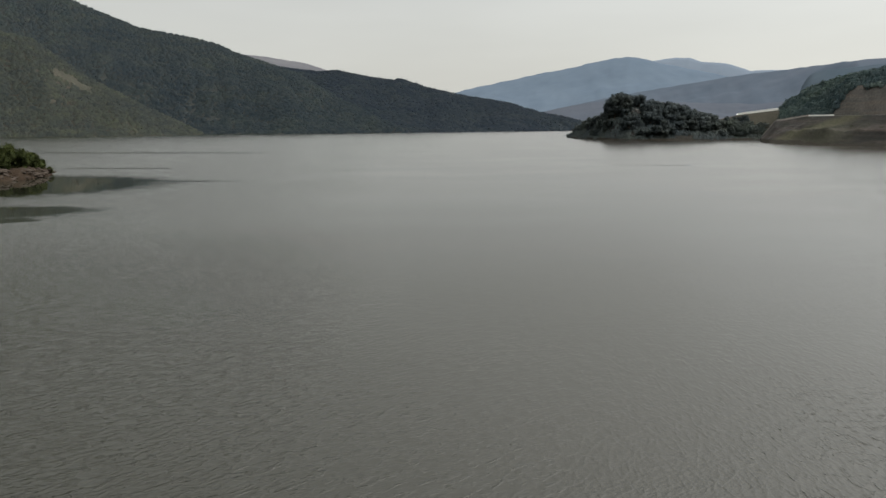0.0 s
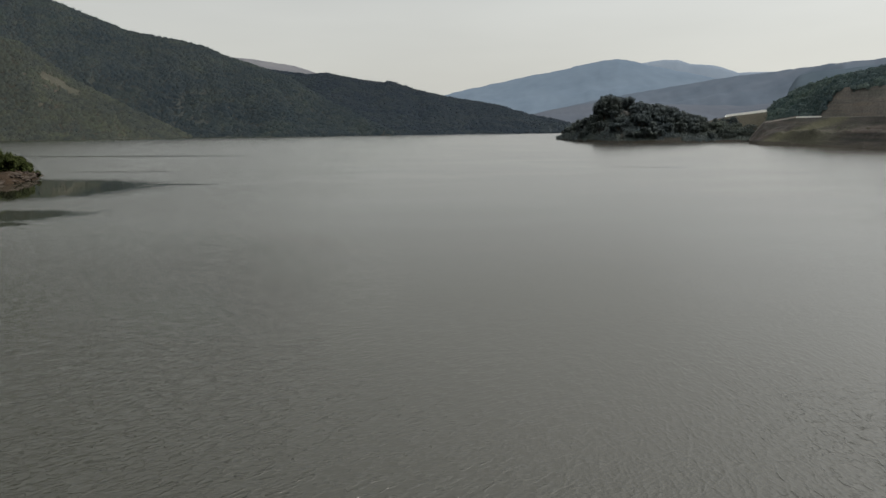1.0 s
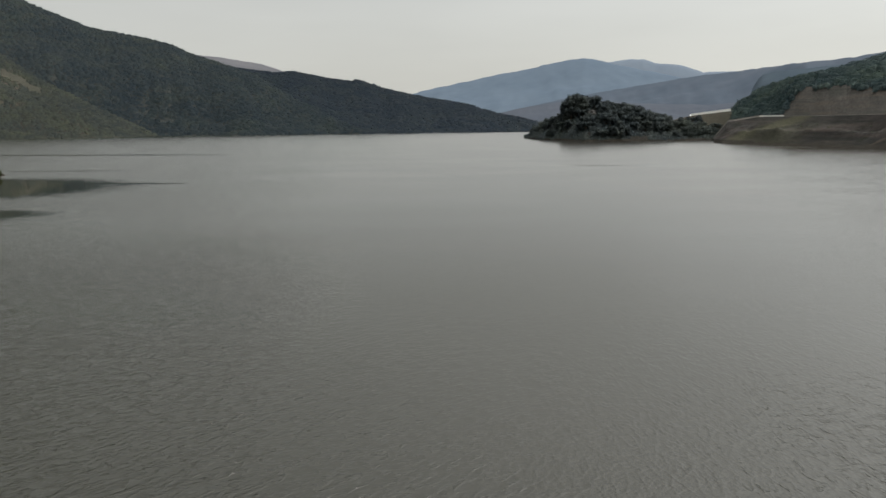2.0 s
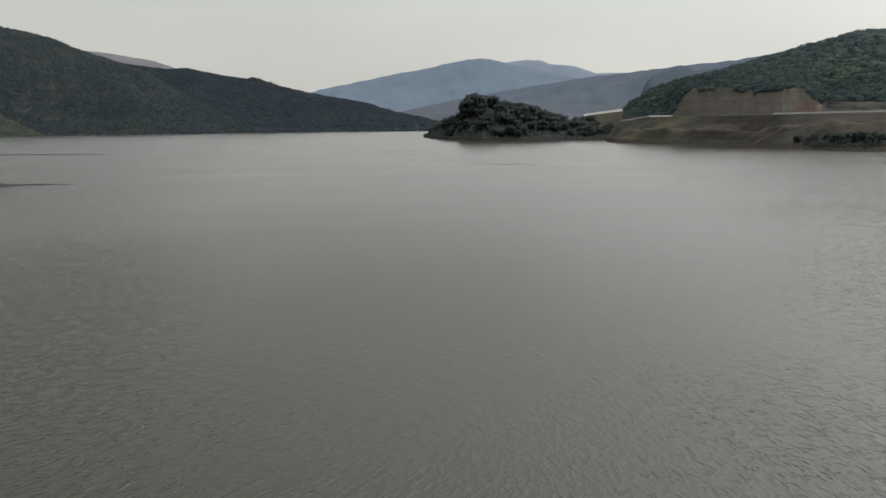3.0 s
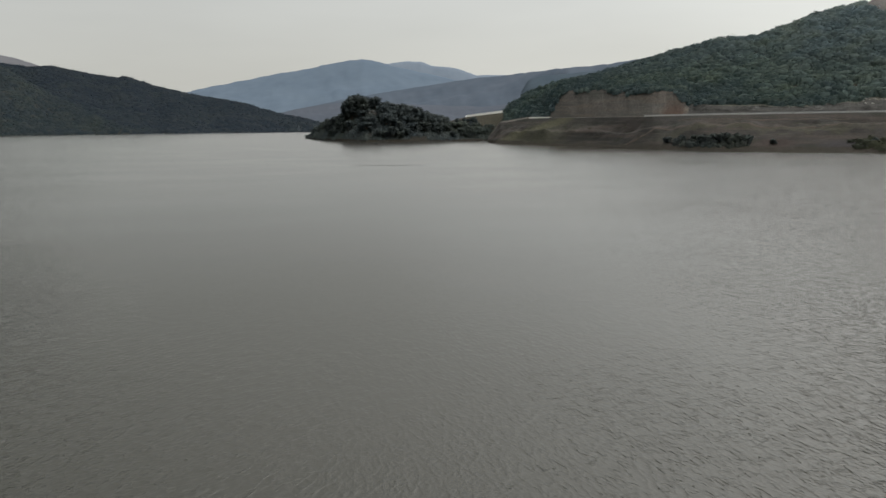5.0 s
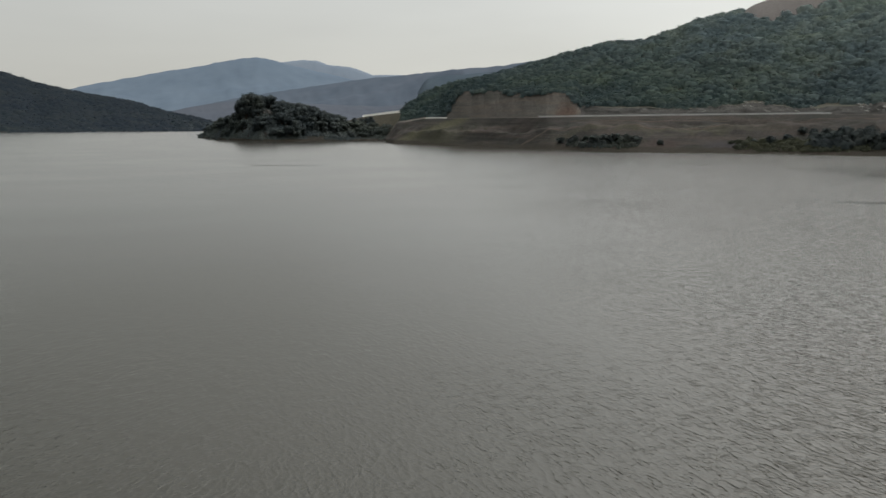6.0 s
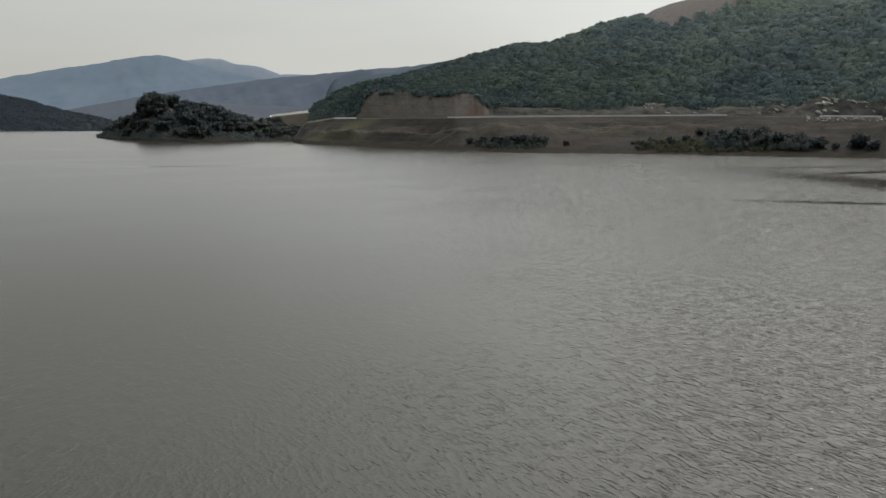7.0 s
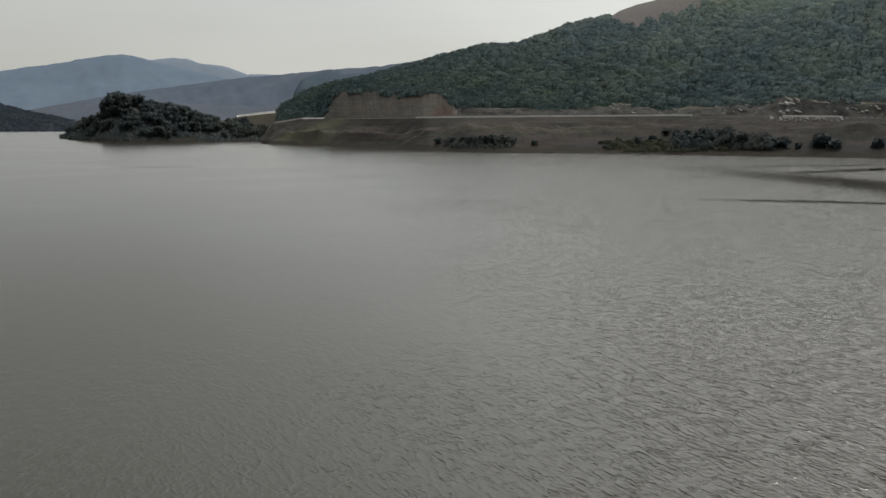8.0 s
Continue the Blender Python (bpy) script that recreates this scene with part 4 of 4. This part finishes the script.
def creeping(q):
    """The scrub creeps down over the cutting's upper lip and in from its shaded end."""
    b = np.degrees(np.arctan2(q[:, 0], q[:, 1]))
    up = (q[:, 2] - row_at(ROAD_IN, b)[1]) / (row_at(CUT_TOP, b)[1] - row_at(ROAD_IN, b)[1] + 0.1)
    return (b > 23.4) & (up + 0.42 * fbm(q, 10, 3, 17) + 0.5 * np.clip(25.6 - b, 0, 2) > 0.97)


clumps("scrub", scatter(b_cut, 2600, RNG, 14.0, creeping), (1.3, 3.0), 10, RNG, LEAF_NEAR, "dark scrub hanging over the cutting's edge", "scrub", tall=0.6, leaf=0.16, lift=1.3, skirt=0.3, spread=0.4, bias=-0.05)


# ---- plants and stones ----
def height_on(rows, b, r):
    """Height of straight-sided rows of ground at a bearing and range."""
    rz = [row_at(row, b) for row in rows]
    return float(np.interp(r, [float(q[0]) for q in rz], [float(q[1]) for q in rz]))


def spot_on(rows, b, r):
    return r * math.sin(radians(b)), r * math.cos(radians(b)), height_on(rows, b, r)


def limb(bm, a, c, ra, rc, sides=6):
    """A tapered round stick from a to c."""
    a, c = Vector(a), Vector(c)
    q = (c - a).to_track_quat("Z", "Y").to_matrix()
    rings = []
    for p, r in ((a, ra), (c, rc)):
        rings.append([bm.verts.new(p + q @ Vector((r * math.cos(2 * math.pi * k / sides), r * math.sin(2 * math.pi * k / sides), 0))) for k in range(sides)])
    for k in range(sides):
        bm.faces.new((rings[0][k], rings[0][(k + 1) % sides], rings[1][(k + 1) % sides], rings[1][k]))
    bm.faces.new(rings[1])


def foliage(name, centres, radii, leaves, leaf, rng, mat, parent, label="", core=0.8):
    """A crown: ragged inner lobes and a fringe of separate leaf sprays."""
    v0, f0 = ICO0
    verts, faces = [], []
    for c, r in zip(centres, radii):
        base = sum(len(x) for x in verts)
        v = v0 * rng.uniform(0.7, 1.2, (len(v0), 1)) * r * core + c
        verts.append(v)
        faces.append(f0 + base)
    count = sum(len(x) for x in verts)
    pick = rng.integers(0, len(centres), leaves)
    d = rng.normal(0, 1, (leaves, 3))
    d /= np.linalg.norm(d, axis=1)[:, None]
    p = np.array(centres)[pick] + d * np.array(radii)[pick] * rng.uniform(0.78, 1.12, (leaves, 1))
    a = rng.normal(0, 1, (leaves, 3)) * leaf
    c = rng.normal(0, 1, (leaves, 3)) * leaf
    tri = np.stack([p + a, p + c, p - a * 0.6 - c * 0.6], 1).reshape(-1, 3)
    tf = np.arange(leaves * 3).reshape(-1, 3) + count
    ob = mesh_from(name, np.concatenate(verts + [tri]), np.concatenate(faces + [tf]), mat, smooth=True)
    soft_normals(ob, np.concatenate([x - c for x, c in zip(verts, centres)] + [np.repeat(d, 3, 0)]), 1.5)
    tone_of(ob, np.concatenate([np.full(len(f0) * len(centres), 0.4), rng.random(leaves) * 0.8]))
    ob.parent = parent
    return tagged(ob, label)


def make_tree(rng, label, lean=0.0, tall=1.0):
    """A broad evergreen oak, about one unit high, to be scaled."""
    tree = new("tree")
    bm = bmesh.new()
    top = Vector((lean, rng.uniform(-0.05, 0.05), 0.42 * tall))
    limb(bm, (0, 0, -0.08), top * 0.55, 0.05, 0.036)
    limb(bm, top * 0.55, top, 0.036, 0.026)
    tips = []
    for k in range(5):
        a = 2 * math.pi * k / 5 + rng.uniform(-0.4, 0.4)
        tip = top + Vector((0.24 * math.cos(a), 0.24 * math.sin(a), rng.uniform(0.08, 0.34)))
        limb(bm, top * rng.uniform(0.7, 1.0), tip, 0.02, 0.007, 5)
        tips.append(tip)
    part("trunk", bm, BARK, tree)
    cs, rs = [], []
    for k in range(40):
        tip = tips[k % 5]
        cs.append([tip.x * rng.uniform(0.4, 1.35), tip.y * rng.uniform(0.4, 1.35), 0.38 + rng.random() ** 0.8 * 0.5])
        rs.append(np.array([1.0, 1.0, 0.85]) * rng.uniform(0.10, 0.19))
    foliage("crown", np.array(cs), rs, 2400, 0.02, rng, LEAF_TREE, tree, core=0.78)
    return tagged(tree, label, "tree")


def make_bush(rng, mat, label, leaves=500, leaf=0.05, lobes=9, tall=0.8):
    """A rounded bush about one unit wide, branching from the ground."""
    bush = new("bush")
    bm = bmesh.new()
    cs, rs = [], []
    for k in range(lobes):
        a = rng.uniform(0, 2 * math.pi)
        w = rng.uniform(0.0, 0.34)
        c = np.array([w * math.cos(a), w * math.sin(a), rng.uniform(0.2, 0.62) * tall])
        cs.append(c)
        rs.append(np.array([1.0, 1.0, 0.9]) * rng.uniform(0.16, 0.25))
        limb(bm, (c[0] * 0.15, c[1] * 0.15, -0.06), c, 0.018, 0.006, 5)
    part("stem", bm, BARK, bush)
    foliage("crown", np.array(cs), rs, leaves, leaf, rng, mat, bush)
    return tagged(bush, label, "bush")


def make_stone(rng, mat, label):
    v, f = ICO1
    q = v * (1 + 0.0 * v)
    ax = rng.normal(0, 1, (9, 3))
    ax /= np.linalg.norm(ax, axis=1)[:, None]
    for a in ax:
        d = q @ a
        cutoff = rng.uniform(0.55, 0.8)
        q = q - np.where(d > cutoff, d - cutoff, 0)[:, None] * a
    ob = mesh_from("boulder", q * [0.62, 0.5, 0.42], f, mat, smooth=False)
    return tagged(ob, label, "boulder", "boulders by the road")


def set_at(x, y, z, turn, sx, sz=None):
    return Matrix.Translation((x, y, z)) @ Matrix.Rotation(turn, 4, "Z") @ Matrix.Diagonal((sx, sx, sz or sx, 1))


PR = np.random.default_rng(21)

# ---- the wooded islet ----
ISLE_FRONT = [(8.3, 655, 0.0), (8.8, 620, 0.0), (9.6, 582, 0.0), (10.8, 555, 0.0), (12.3, 535, 0.0), (14, 532, 0.0), (17, 540, 0.0), (19, 550, 0.0), (21.6, 560, 0.0)]
ISLE_EDGE = [(b, r + 3, 1.3) for b, r, z in ISLE_FRONT]
ISLE_CREST = [(8.3, 664, 0.4), (8.8, 645, 4.0), (9.6, 610, 8.0), (10.5, 588, 11.5), (11.2, 577, 19.0), (12.3, 572, 21.0), (13.3, 570, 19.5), (14.7, 570, 16.0), (16.4, 572, 12.0), (18.1, 577, 8.0), (19.9, 582, 5.0), (21.6, 588, 3.5)]
ISLE_BACK = [(b, r + 42, 0.5) for b, r, z in ISLE_CREST]
ISLE_ROWS = [[(b, r - 10, -3.5) for b, r, z in ISLE_FRONT], ISLE_FRONT, ISLE_EDGE, ISLE_CREST, ISLE_BACK, [(b, r + 70, -4) for b, r, z in ISLE_CREST]]
isle = loft(ISLE_ROWS, 8.3, 21.6, 150, (2, 2, 10, 8, 2), 0.7, 9, 12, soft=False, hold=(0,))
isle_margin = loft([[(b, r - 1.5, -0.25) for b, r, z in ISLE_FRONT], [(b, r + 1.6, 1.15) for b, r, z in ISLE_FRONT]], 8.3, 21.6, 200, (3,), 0.3, 3, 4, soft=False)
sheet("mud_margin", isle_margin, MUD, "dark wet mud round the islet", "mud")
sheet("islet", isle, EARTH, "steep earthy islet rising from the lake", "islet")
oaks = [make_tree(PR, "dark evergreen oak in the islet's wood", lean=q) for q in (-0.06, 0.03, 0.08, 0.0)]
placed = 0
while placed < 230:
    b = PR.uniform(8.5, 21.5)
    r0, r1 = float(row_at(ISLE_EDGE, b)[0]), float(row_at(ISLE_CREST, b)[0])
    r = r0 - 0.5 + (r1 + 13 - r0) * PR.random()
    up = (r - r0) / (r1 - r0)
    if 15.0 < b < 16.6 and up < 0.22:
        continue
    if 12.3 < b < 13.3 and 0.6 < up < 1.04 and placed >= 16:
        continue
    tall = (5.4 + 2.4 * min(up, 1.0)) * PR.uniform(0.8, 1.25) * min(1.0, 0.45 + (b - 8.4) * 0.5)
    if b > 17.5:
        tall *= 0.75
    if b < 10.9:
        tall *= 0.72
    if placed < 16:
        b, up = 11.25 + (placed * 0.085 if placed < 12 else 0.9 + (placed - 12) * 0.3), 1.0
        r = r1 + (PR.uniform(-3, 3) if placed < 12 else PR.uniform(6, 9))
        tall = (10.6, 11.2, 10.2, 11.0)[placed % 4] * (1.0 if placed < 10 else 0.9)
    x, y, z = spot_on(ISLE_ROWS, b, r)
    m = set_at(x, y, z - 0.3 - 0.18 * tall, PR.uniform(0, 6.28), tall * PR.uniform(1.0, 1.35), tall * 1.2)
    kind = oaks[placed % 4]
    if placed < 4:
        kind.matrix_basis = m
        tagged(kind, group="trees on the islet")
    else:
        copy_thing(oaks[placed % 4], m @ Matrix.Diagonal([1 / q for q in oaks[placed % 4].scale] + [1]))
    placed += 1
crags = [tagged(make_stone(PR, CRAG, "grey weathered crag on the islet's summit"), group="crags on the islet") for _ in range(3)]
for k in range(16):
    b = 12.3 + 0.95 * (k + PR.random()) / 16
    r = 565 + PR.uniform(-2.5, 3.5)
    x, y, z = spot_on(ISLE_ROWS, b, r)
    w = PR.uniform(1.2, 3.2)
    m = Matrix.Translation((x, y, z + 0.6)) @ Euler((PR.uniform(-0.3, 0.3), PR.uniform(-0.3, 0.3), PR.uniform(0, 6.28))).to_matrix().to_4x4() @ Matrix.Diagonal((w, w * 0.8, w * PR.uniform(1.0, 1.9), 1))
    if k < 3:
        crags[k].matrix_basis = m
    else:
        src = crags[k % 3]
        copy_thing(src, m @ Matrix.Diagonal([1 / q for q in src.scale] + [1]))
clumps("undergrowth", scatter(isle[2:22], 9000, RNG, 0.35, lambda q: (np.degrees(np.arctan2(q[:, 0], q[:, 1])) < 15.2) | (np.degrees(np.arctan2(q[:, 0], q[:, 1])) > 16.4) | (q[:, 2] > 3.0)), (1.1, 2.5), 8, RNG, LEAF_TREE, "dark undergrowth between the islet's oaks", "undergrowth", tall=0.6, leaf=0.16, lift=1.3, skirt=0.45)

# ---- the saddle behind the islet, with the white road wall ----
SADDLE_TOP = [(15, 612, 3), (16.4, 608, 8), (17.8, 606, 12.5), (19, 604, 15.6), (21.3, 604, 18.4), (23.5, 604, 19)]
SADDLE = [[(b, 566, -3) for b, r, z in SADDLE_TOP], [(b, 576, 1.5) for b, r, z in SADDLE_TOP], [(b, r - 2, z) for b, r, z in SADDLE_TOP],
          [(b, r + 8, z + 0.2) for b, r, z in SADDLE_TOP], [(b, r + 60, z * 0.7) for b, r, z in SADDLE_TOP]]
saddle = loft(SADDLE, 15, 23.5, 90, (3, 8, 3, 5), 0.8, 12, 14, soft=False, hold=(0, 2, 3))
sheet("saddle", saddle, GRASS, "olive grassy saddle between islet and hill", "slope")
clumps("undergrowth", scatter(saddle[2:11], 420, RNG, 0.8, lambda q: np.degrees(np.arctan2(q[:, 0], q[:, 1])) < 19.6), (2.0, 4.2), 24, RNG, LEAF_SHORE, "low olive scrub on the saddle", "undergrowth")


def strip(rows_b, row, width, tall, lift=0.0):
    """A wall of even section that follows a row of ground."""
    bm = bmesh.new()
    last = None
    for b in rows_b:
        r, z = (float(q) for q in row_at(row, b))
        u = Vector((math.sin(radians(b)), math.cos(radians(b)), 0))
        base = u * r + Vector((0, 0, z + lift))
        ring = [bm.verts.new(base + u * du + Vector((0, 0, dz))) for du, dz in ((0, -0.3), (0, tall), (width, tall), (width, -0.3))]
        if last:
            for k in range(4):
                bm.faces.new((last[k], last[(k + 1) % 4], ring[(k + 1) % 4], ring[k]))
        else:
            bm.faces.new(ring)
        last = ring
    bm.faces.new(last[::-1])
    bmesh.ops.recalc_face_normals(bm, faces=bm.faces)
    return bm


wall_row = [(18.9, 603, 15.2), (19.4, 603, 15.9), (21.6, 603, 18.9)]
tagged(part("road_wall", strip(np.linspace(18.95, 21.5, 14), wall_row, 0.6, 1.5), CONCRETE), "white concrete wall along the far road", "wall")
sheet("road", loft([[(b, 603.7, z + 0.25) for b, r, z in wall_row], [(b, 610, z + 1.1) for b, r, z in wall_row]], 18.9, 21.6, 14, (2,), soft=False), CONCRETE, "pale concrete road climbing the saddle", "road")
tagged(part("road_kerb", strip(np.linspace(23.1, 24.5, 8), ROAD_OUT, 0.5, 0.6), CONCRETE), "short pale concrete kerb beside the road", "kerb")


def guard_rail(b0, b1, label):
    rail = new("guard_rail")
    part("rail", strip(np.linspace(b0, b1, int((b1 - b0) * 4) + 2), [(b, r + 0.5, z) for b, r, z in ROAD_OUT], 0.12, 0.28, 0.48), STEEL, rail)
    b = b0 + 0.1
    while b < b1:
        r, z = (float(q) for q in row_at(ROAD_OUT, b))
        x, y = (r + 0.68) * math.sin(radians(b)), (r + 0.68) * math.cos(radians(b))
        bm = bmesh.new()
        limb(bm, (x, y, z - 0.3), (x, y, z + 0.78), 0.08, 0.08, 5)
        part("post", bm, STEEL, rail)
        b += 0.55
    return tagged(rail, label, "guard rail", "guard rails by the road")


guard_rail(30.6, 39.5, "long galvanised steel guard rail beside the road")
guard_rail(39.6, 48.6, "long galvanised steel guard rail beside the road")
guard_rail(54.0, 57.4, "short galvanised steel guard rail above the stones")

# ---- bushes on the bank ----
BANK_ROWS = [UNDER, WATERLINE, BENCH_OUT, BENCH_IN, ROAD_OUT]
shore_bushes = [make_bush(PR, LEAF_TREE, "dark round bush on the earth bank", 700, 0.05, 14) for _ in range(3)]
BUSHES = [(32.1, 8, 3.4), (33.0, 9, 3.6), (33.7, 10, 3.0), (34.3, 9, 4.4), (35.0, 10, 4.6), (35.7, 9, 6.0), (36.2, 9, 5.0), (36.9, 9, 4.6), (38.5, 8, 2.6), (44.2, 9, 3.0),
          (45.2, 10, 3.6), (46.2, 12, 4.0), (47.0, 20, 3.6), (47.7, 17, 3.8), (48.3, 18, 4.0), (48.9, 11, 5.6), (49.4, 15, 5.8), (50.1, 10, 6.2), (50.6, 14, 7.0), (50.9, 8, 6.4), (51.6, 10, 6.6), (52.2, 10, 5.8),
          (52.8, 8, 5.6), (53.4, 8, 5.0), (54.0, 8, 4.4), (55.0, 7, 2.6), (56.2, 8, 7.4), (57.1, 8, 4.2), (59.4, 9, 4.6), (60.6, 9, 5.0), (62.5, 9, 5.0)]
for k, (b, dr, w) in enumerate(BUSHES):
    x, y, z = spot_on(BANK_ROWS, b, float(row_at(WATERLINE, b)[0]) + dr)
    m = set_at(x, y, z - 0.1 * w, PR.uniform(0, 6.28), w * 1.2, w * PR.uniform(1.0, 1.2) * (1.15 if 48.5 < b < 57 else 1.0))
    if k < 3:
        shore_bushes[k].matrix_basis = m
        tagged(shore_bushes[k], group="bushes on the bank")
    else:
        src = shore_bushes[k % 3]
        copy_thing(src, m @ Matrix.Diagonal([1 / q for q in src.scale] + [1]))
clumps("scrub", scatter(bank[3:9], 2600, RNG, 0.4, lambda q: (np.abs(np.degrees(np.arctan2(q[:, 0], q[:, 1])) - 46.9) + 3 * fbm(q, 14, 3, 6) < 3.2) & (q[:, 2] + 3 * fbm(q, 18, 3, 2) < 6.0)), (1.4, 2.8), 18, RNG, LEAF_OLIVE, "low olive thicket along the water's edge", "scrub", tall=0.6, lift=1.5, skirt=0.2)
clumps("scrub", scatter(bank[4:10], 2600, RNG, 1.6, lambda q: (np.abs(np.degrees(np.arctan2(q[:, 0], q[:, 1])) - 51.4) + 2 * fbm(q, 14, 3, 6) < 3.2) & (q[:, 2] + 3 * fbm(q, 10, 3, 2) < 6.5)), (1.6, 3.6), 20, RNG, LEAF_SHORE, "dark blue-green thicket on the bank", "scrub", tall=0.9, lift=1.5, skirt=0.2)
clumps("scrub", scatter(bank[4:9], 1700, RNG, 0.9, lambda q: (np.abs(np.degrees(np.arctan2(q[:, 0], q[:, 1])) - 34.9) + 2 * fbm(q, 9, 3, 6) < 2.4) & (q[:, 2] + 2 * fbm(q, 10, 3, 2) < 4.2)), (1.0, 2.4), 14, RNG, LEAF_SHORE, "low dark scrub between the bushes", "scrub", tall=0.8, lift=1.2, skirt=0.4)
clumps("scrub", scatter(bank[4:24], 500, RNG, 0.9, lambda q: fbm(q, 14, 3, 13) > 0.08), (0.4, 1.1), 12, RNG, LEAF_OLIVE, "sparse dry tufts on the earth bank", "scrub", tall=0.5)

# ---- boulders by the road ----
CUT_ROWS = [ROAD_OUT, ROAD_IN, CUT_TOP, MID]
stones = [make_stone(PR, STONE, "pale angular boulder tipped on the slope") for _ in range(4)]
for k in range(150):
    if k < 80:
        b = PR.uniform(53.2, 57.6)
        rows, r = BANK_ROWS, float(row_at(ROAD_OUT, b)[0]) - PR.random() ** 1.5 * 9 - 0.2
        w = PR.uniform(0.4, 1.1)
    else:
        b = (PR.normal(54.4, 0.4), PR.normal(44.2, 0.5), PR.normal(51.3, 0.5), PR.normal(58.3, 1.0), PR.uniform(46, 60))[k % 5]
        rows, r = CUT_ROWS, float(row_at(ROAD_IN, b)[0]) + PR.uniform(1.5, 8)
        w = PR.uniform(0.5, 1.4) * (1.5 if k % 5 == 0 else 1.0)
    x, y, z = spot_on(rows, b, r)
    m = Matrix.Translation((x, y, z + 0.12 * w))
    if k < 80:
        m = m @ Euler(PR.uniform(0, 6.28, 3)).to_matrix().to_4x4() @ Matrix.Diagonal((w, w, w, 1))
    else:
        # slabs bedded in the cut, dipping one way
        m = m @ Euler((0.3 + PR.uniform(-0.2, 0.2), 0.35 + PR.uniform(-0.25, 0.25), -radians(b) + PR.uniform(-0.4, 0.4))).to_matrix().to_4x4() @ Matrix.Diagonal((w * 1.7, w * 0.8, w * 0.9, 1))
    if k < 4:
        stones[k].matrix_basis = m
    else:
        src = stones[k % 4]
        copy_thing(src, m @ Matrix.Diagonal([1 / q for q in src.scale] + [1]))

# ---- the near spit with its bushes ----
SPIT_FRONT = [(-46, 140, 0.0), (-34, 160, 0.0), (-27.6, 174, 0.0), (-26, 180, 0.0), (-25, 188, 0.0), (-24.2, 199, -1.0)]
SPIT_TOP = [(-46, 152, 3.6), (-34, 172, 2.6), (-27.6, 184, 1.8), (-26, 189, 1.5), (-25, 194, 0.9), (-24.2, 200, -1.6)]
SPIT_ROWS = [[(b, r - 7, -3) for b, r, z in SPIT_FRONT], SPIT_FRONT, [(b, r * 0.6 + q * 0.4, z * 0.62) for (b, r, _), (_, q, z) in zip(SPIT_FRONT, SPIT_TOP)], SPIT_TOP,
             [(b, r + 9, z + 0.2) for b, r, z in SPIT_TOP], [(b, r + 20, -3) for b, r, z in SPIT_TOP]]
spit = loft(SPIT_ROWS, -46, -24.2, 200, (4, 8, 8, 4, 5), 0.9, 2.2, 15, soft=False, hold=(0,))
sheet("spit", spit, RED_EARTH, "low reddish stony spit at the water's edge", "bank")
spit_bushes = [make_bush(PR, LEAF_BUSH, "leafy olive-green bush on the stony spit", 2600, 0.03, 14) for _ in range(3)]
SPIT_SPOTS = [(-24.85, 196, 1.6), (-25.3, 194.5, 3.0), (-25.95, 193, 4.4), (-26.9, 190.5, 5.6), (-28.0, 189, 5.2), (-26.35, 191, 3.4), (-27.5, 188, 3.6), (-29.2, 184, 5.4), (-30.6, 181, 5.0), (-32, 178, 5.6), (-26.2, 187.8, 1.5), (-27.2, 185.5, 1.7), (-25.5, 191.5, 1.3)]
for k, (b, r, w) in enumerate(SPIT_SPOTS):
    x, y, z = spot_on(SPIT_ROWS, b, r)
    m = set_at(x, y, z - 0.15, PR.uniform(0, 6.28), w * 1.06, w * PR.uniform(1.1, 1.3))
    if k < 3:
        spit_bushes[k].matrix_basis = m
        tagged(spit_bushes[k], group="bushes on the spit")
    else:
        src = spit_bushes[k % 3]
        copy_thing(src, m @ Matrix.Diagonal([1 / q for q in src.scale] + [1]))
spit_stones = [tagged(make_stone(PR, RED_STONE, "reddish weathered stone on the spit"), group="stones on the spit") for _ in range(3)]
for k in range(110):
    b = PR.uniform(-30, -24.5)
    r = float(row_at(SPIT_FRONT, b)[0]) + PR.uniform(0.3, 8)
    w = PR.uniform(0.3, 1.5) ** 1.3
    x, y, z = spot_on(SPIT_ROWS, b, r)
    m = Matrix.Translation((x, y, z + 0.08 * w)) @ Euler((PR.uniform(-0.3, 0.3), PR.uniform(-0.3, 0.3), PR.uniform(0, 6.28))).to_matrix().to_4x4() @ Matrix.Diagonal((w * 1.3, w, w * 0.7, 1))
    if k < 3:
        spit_stones[k].matrix_basis = m
    else:
        src = spit_stones[k % 3]
        copy_thing(src, m @ Matrix.Diagonal([1 / q for q in src.scale] + [1]))
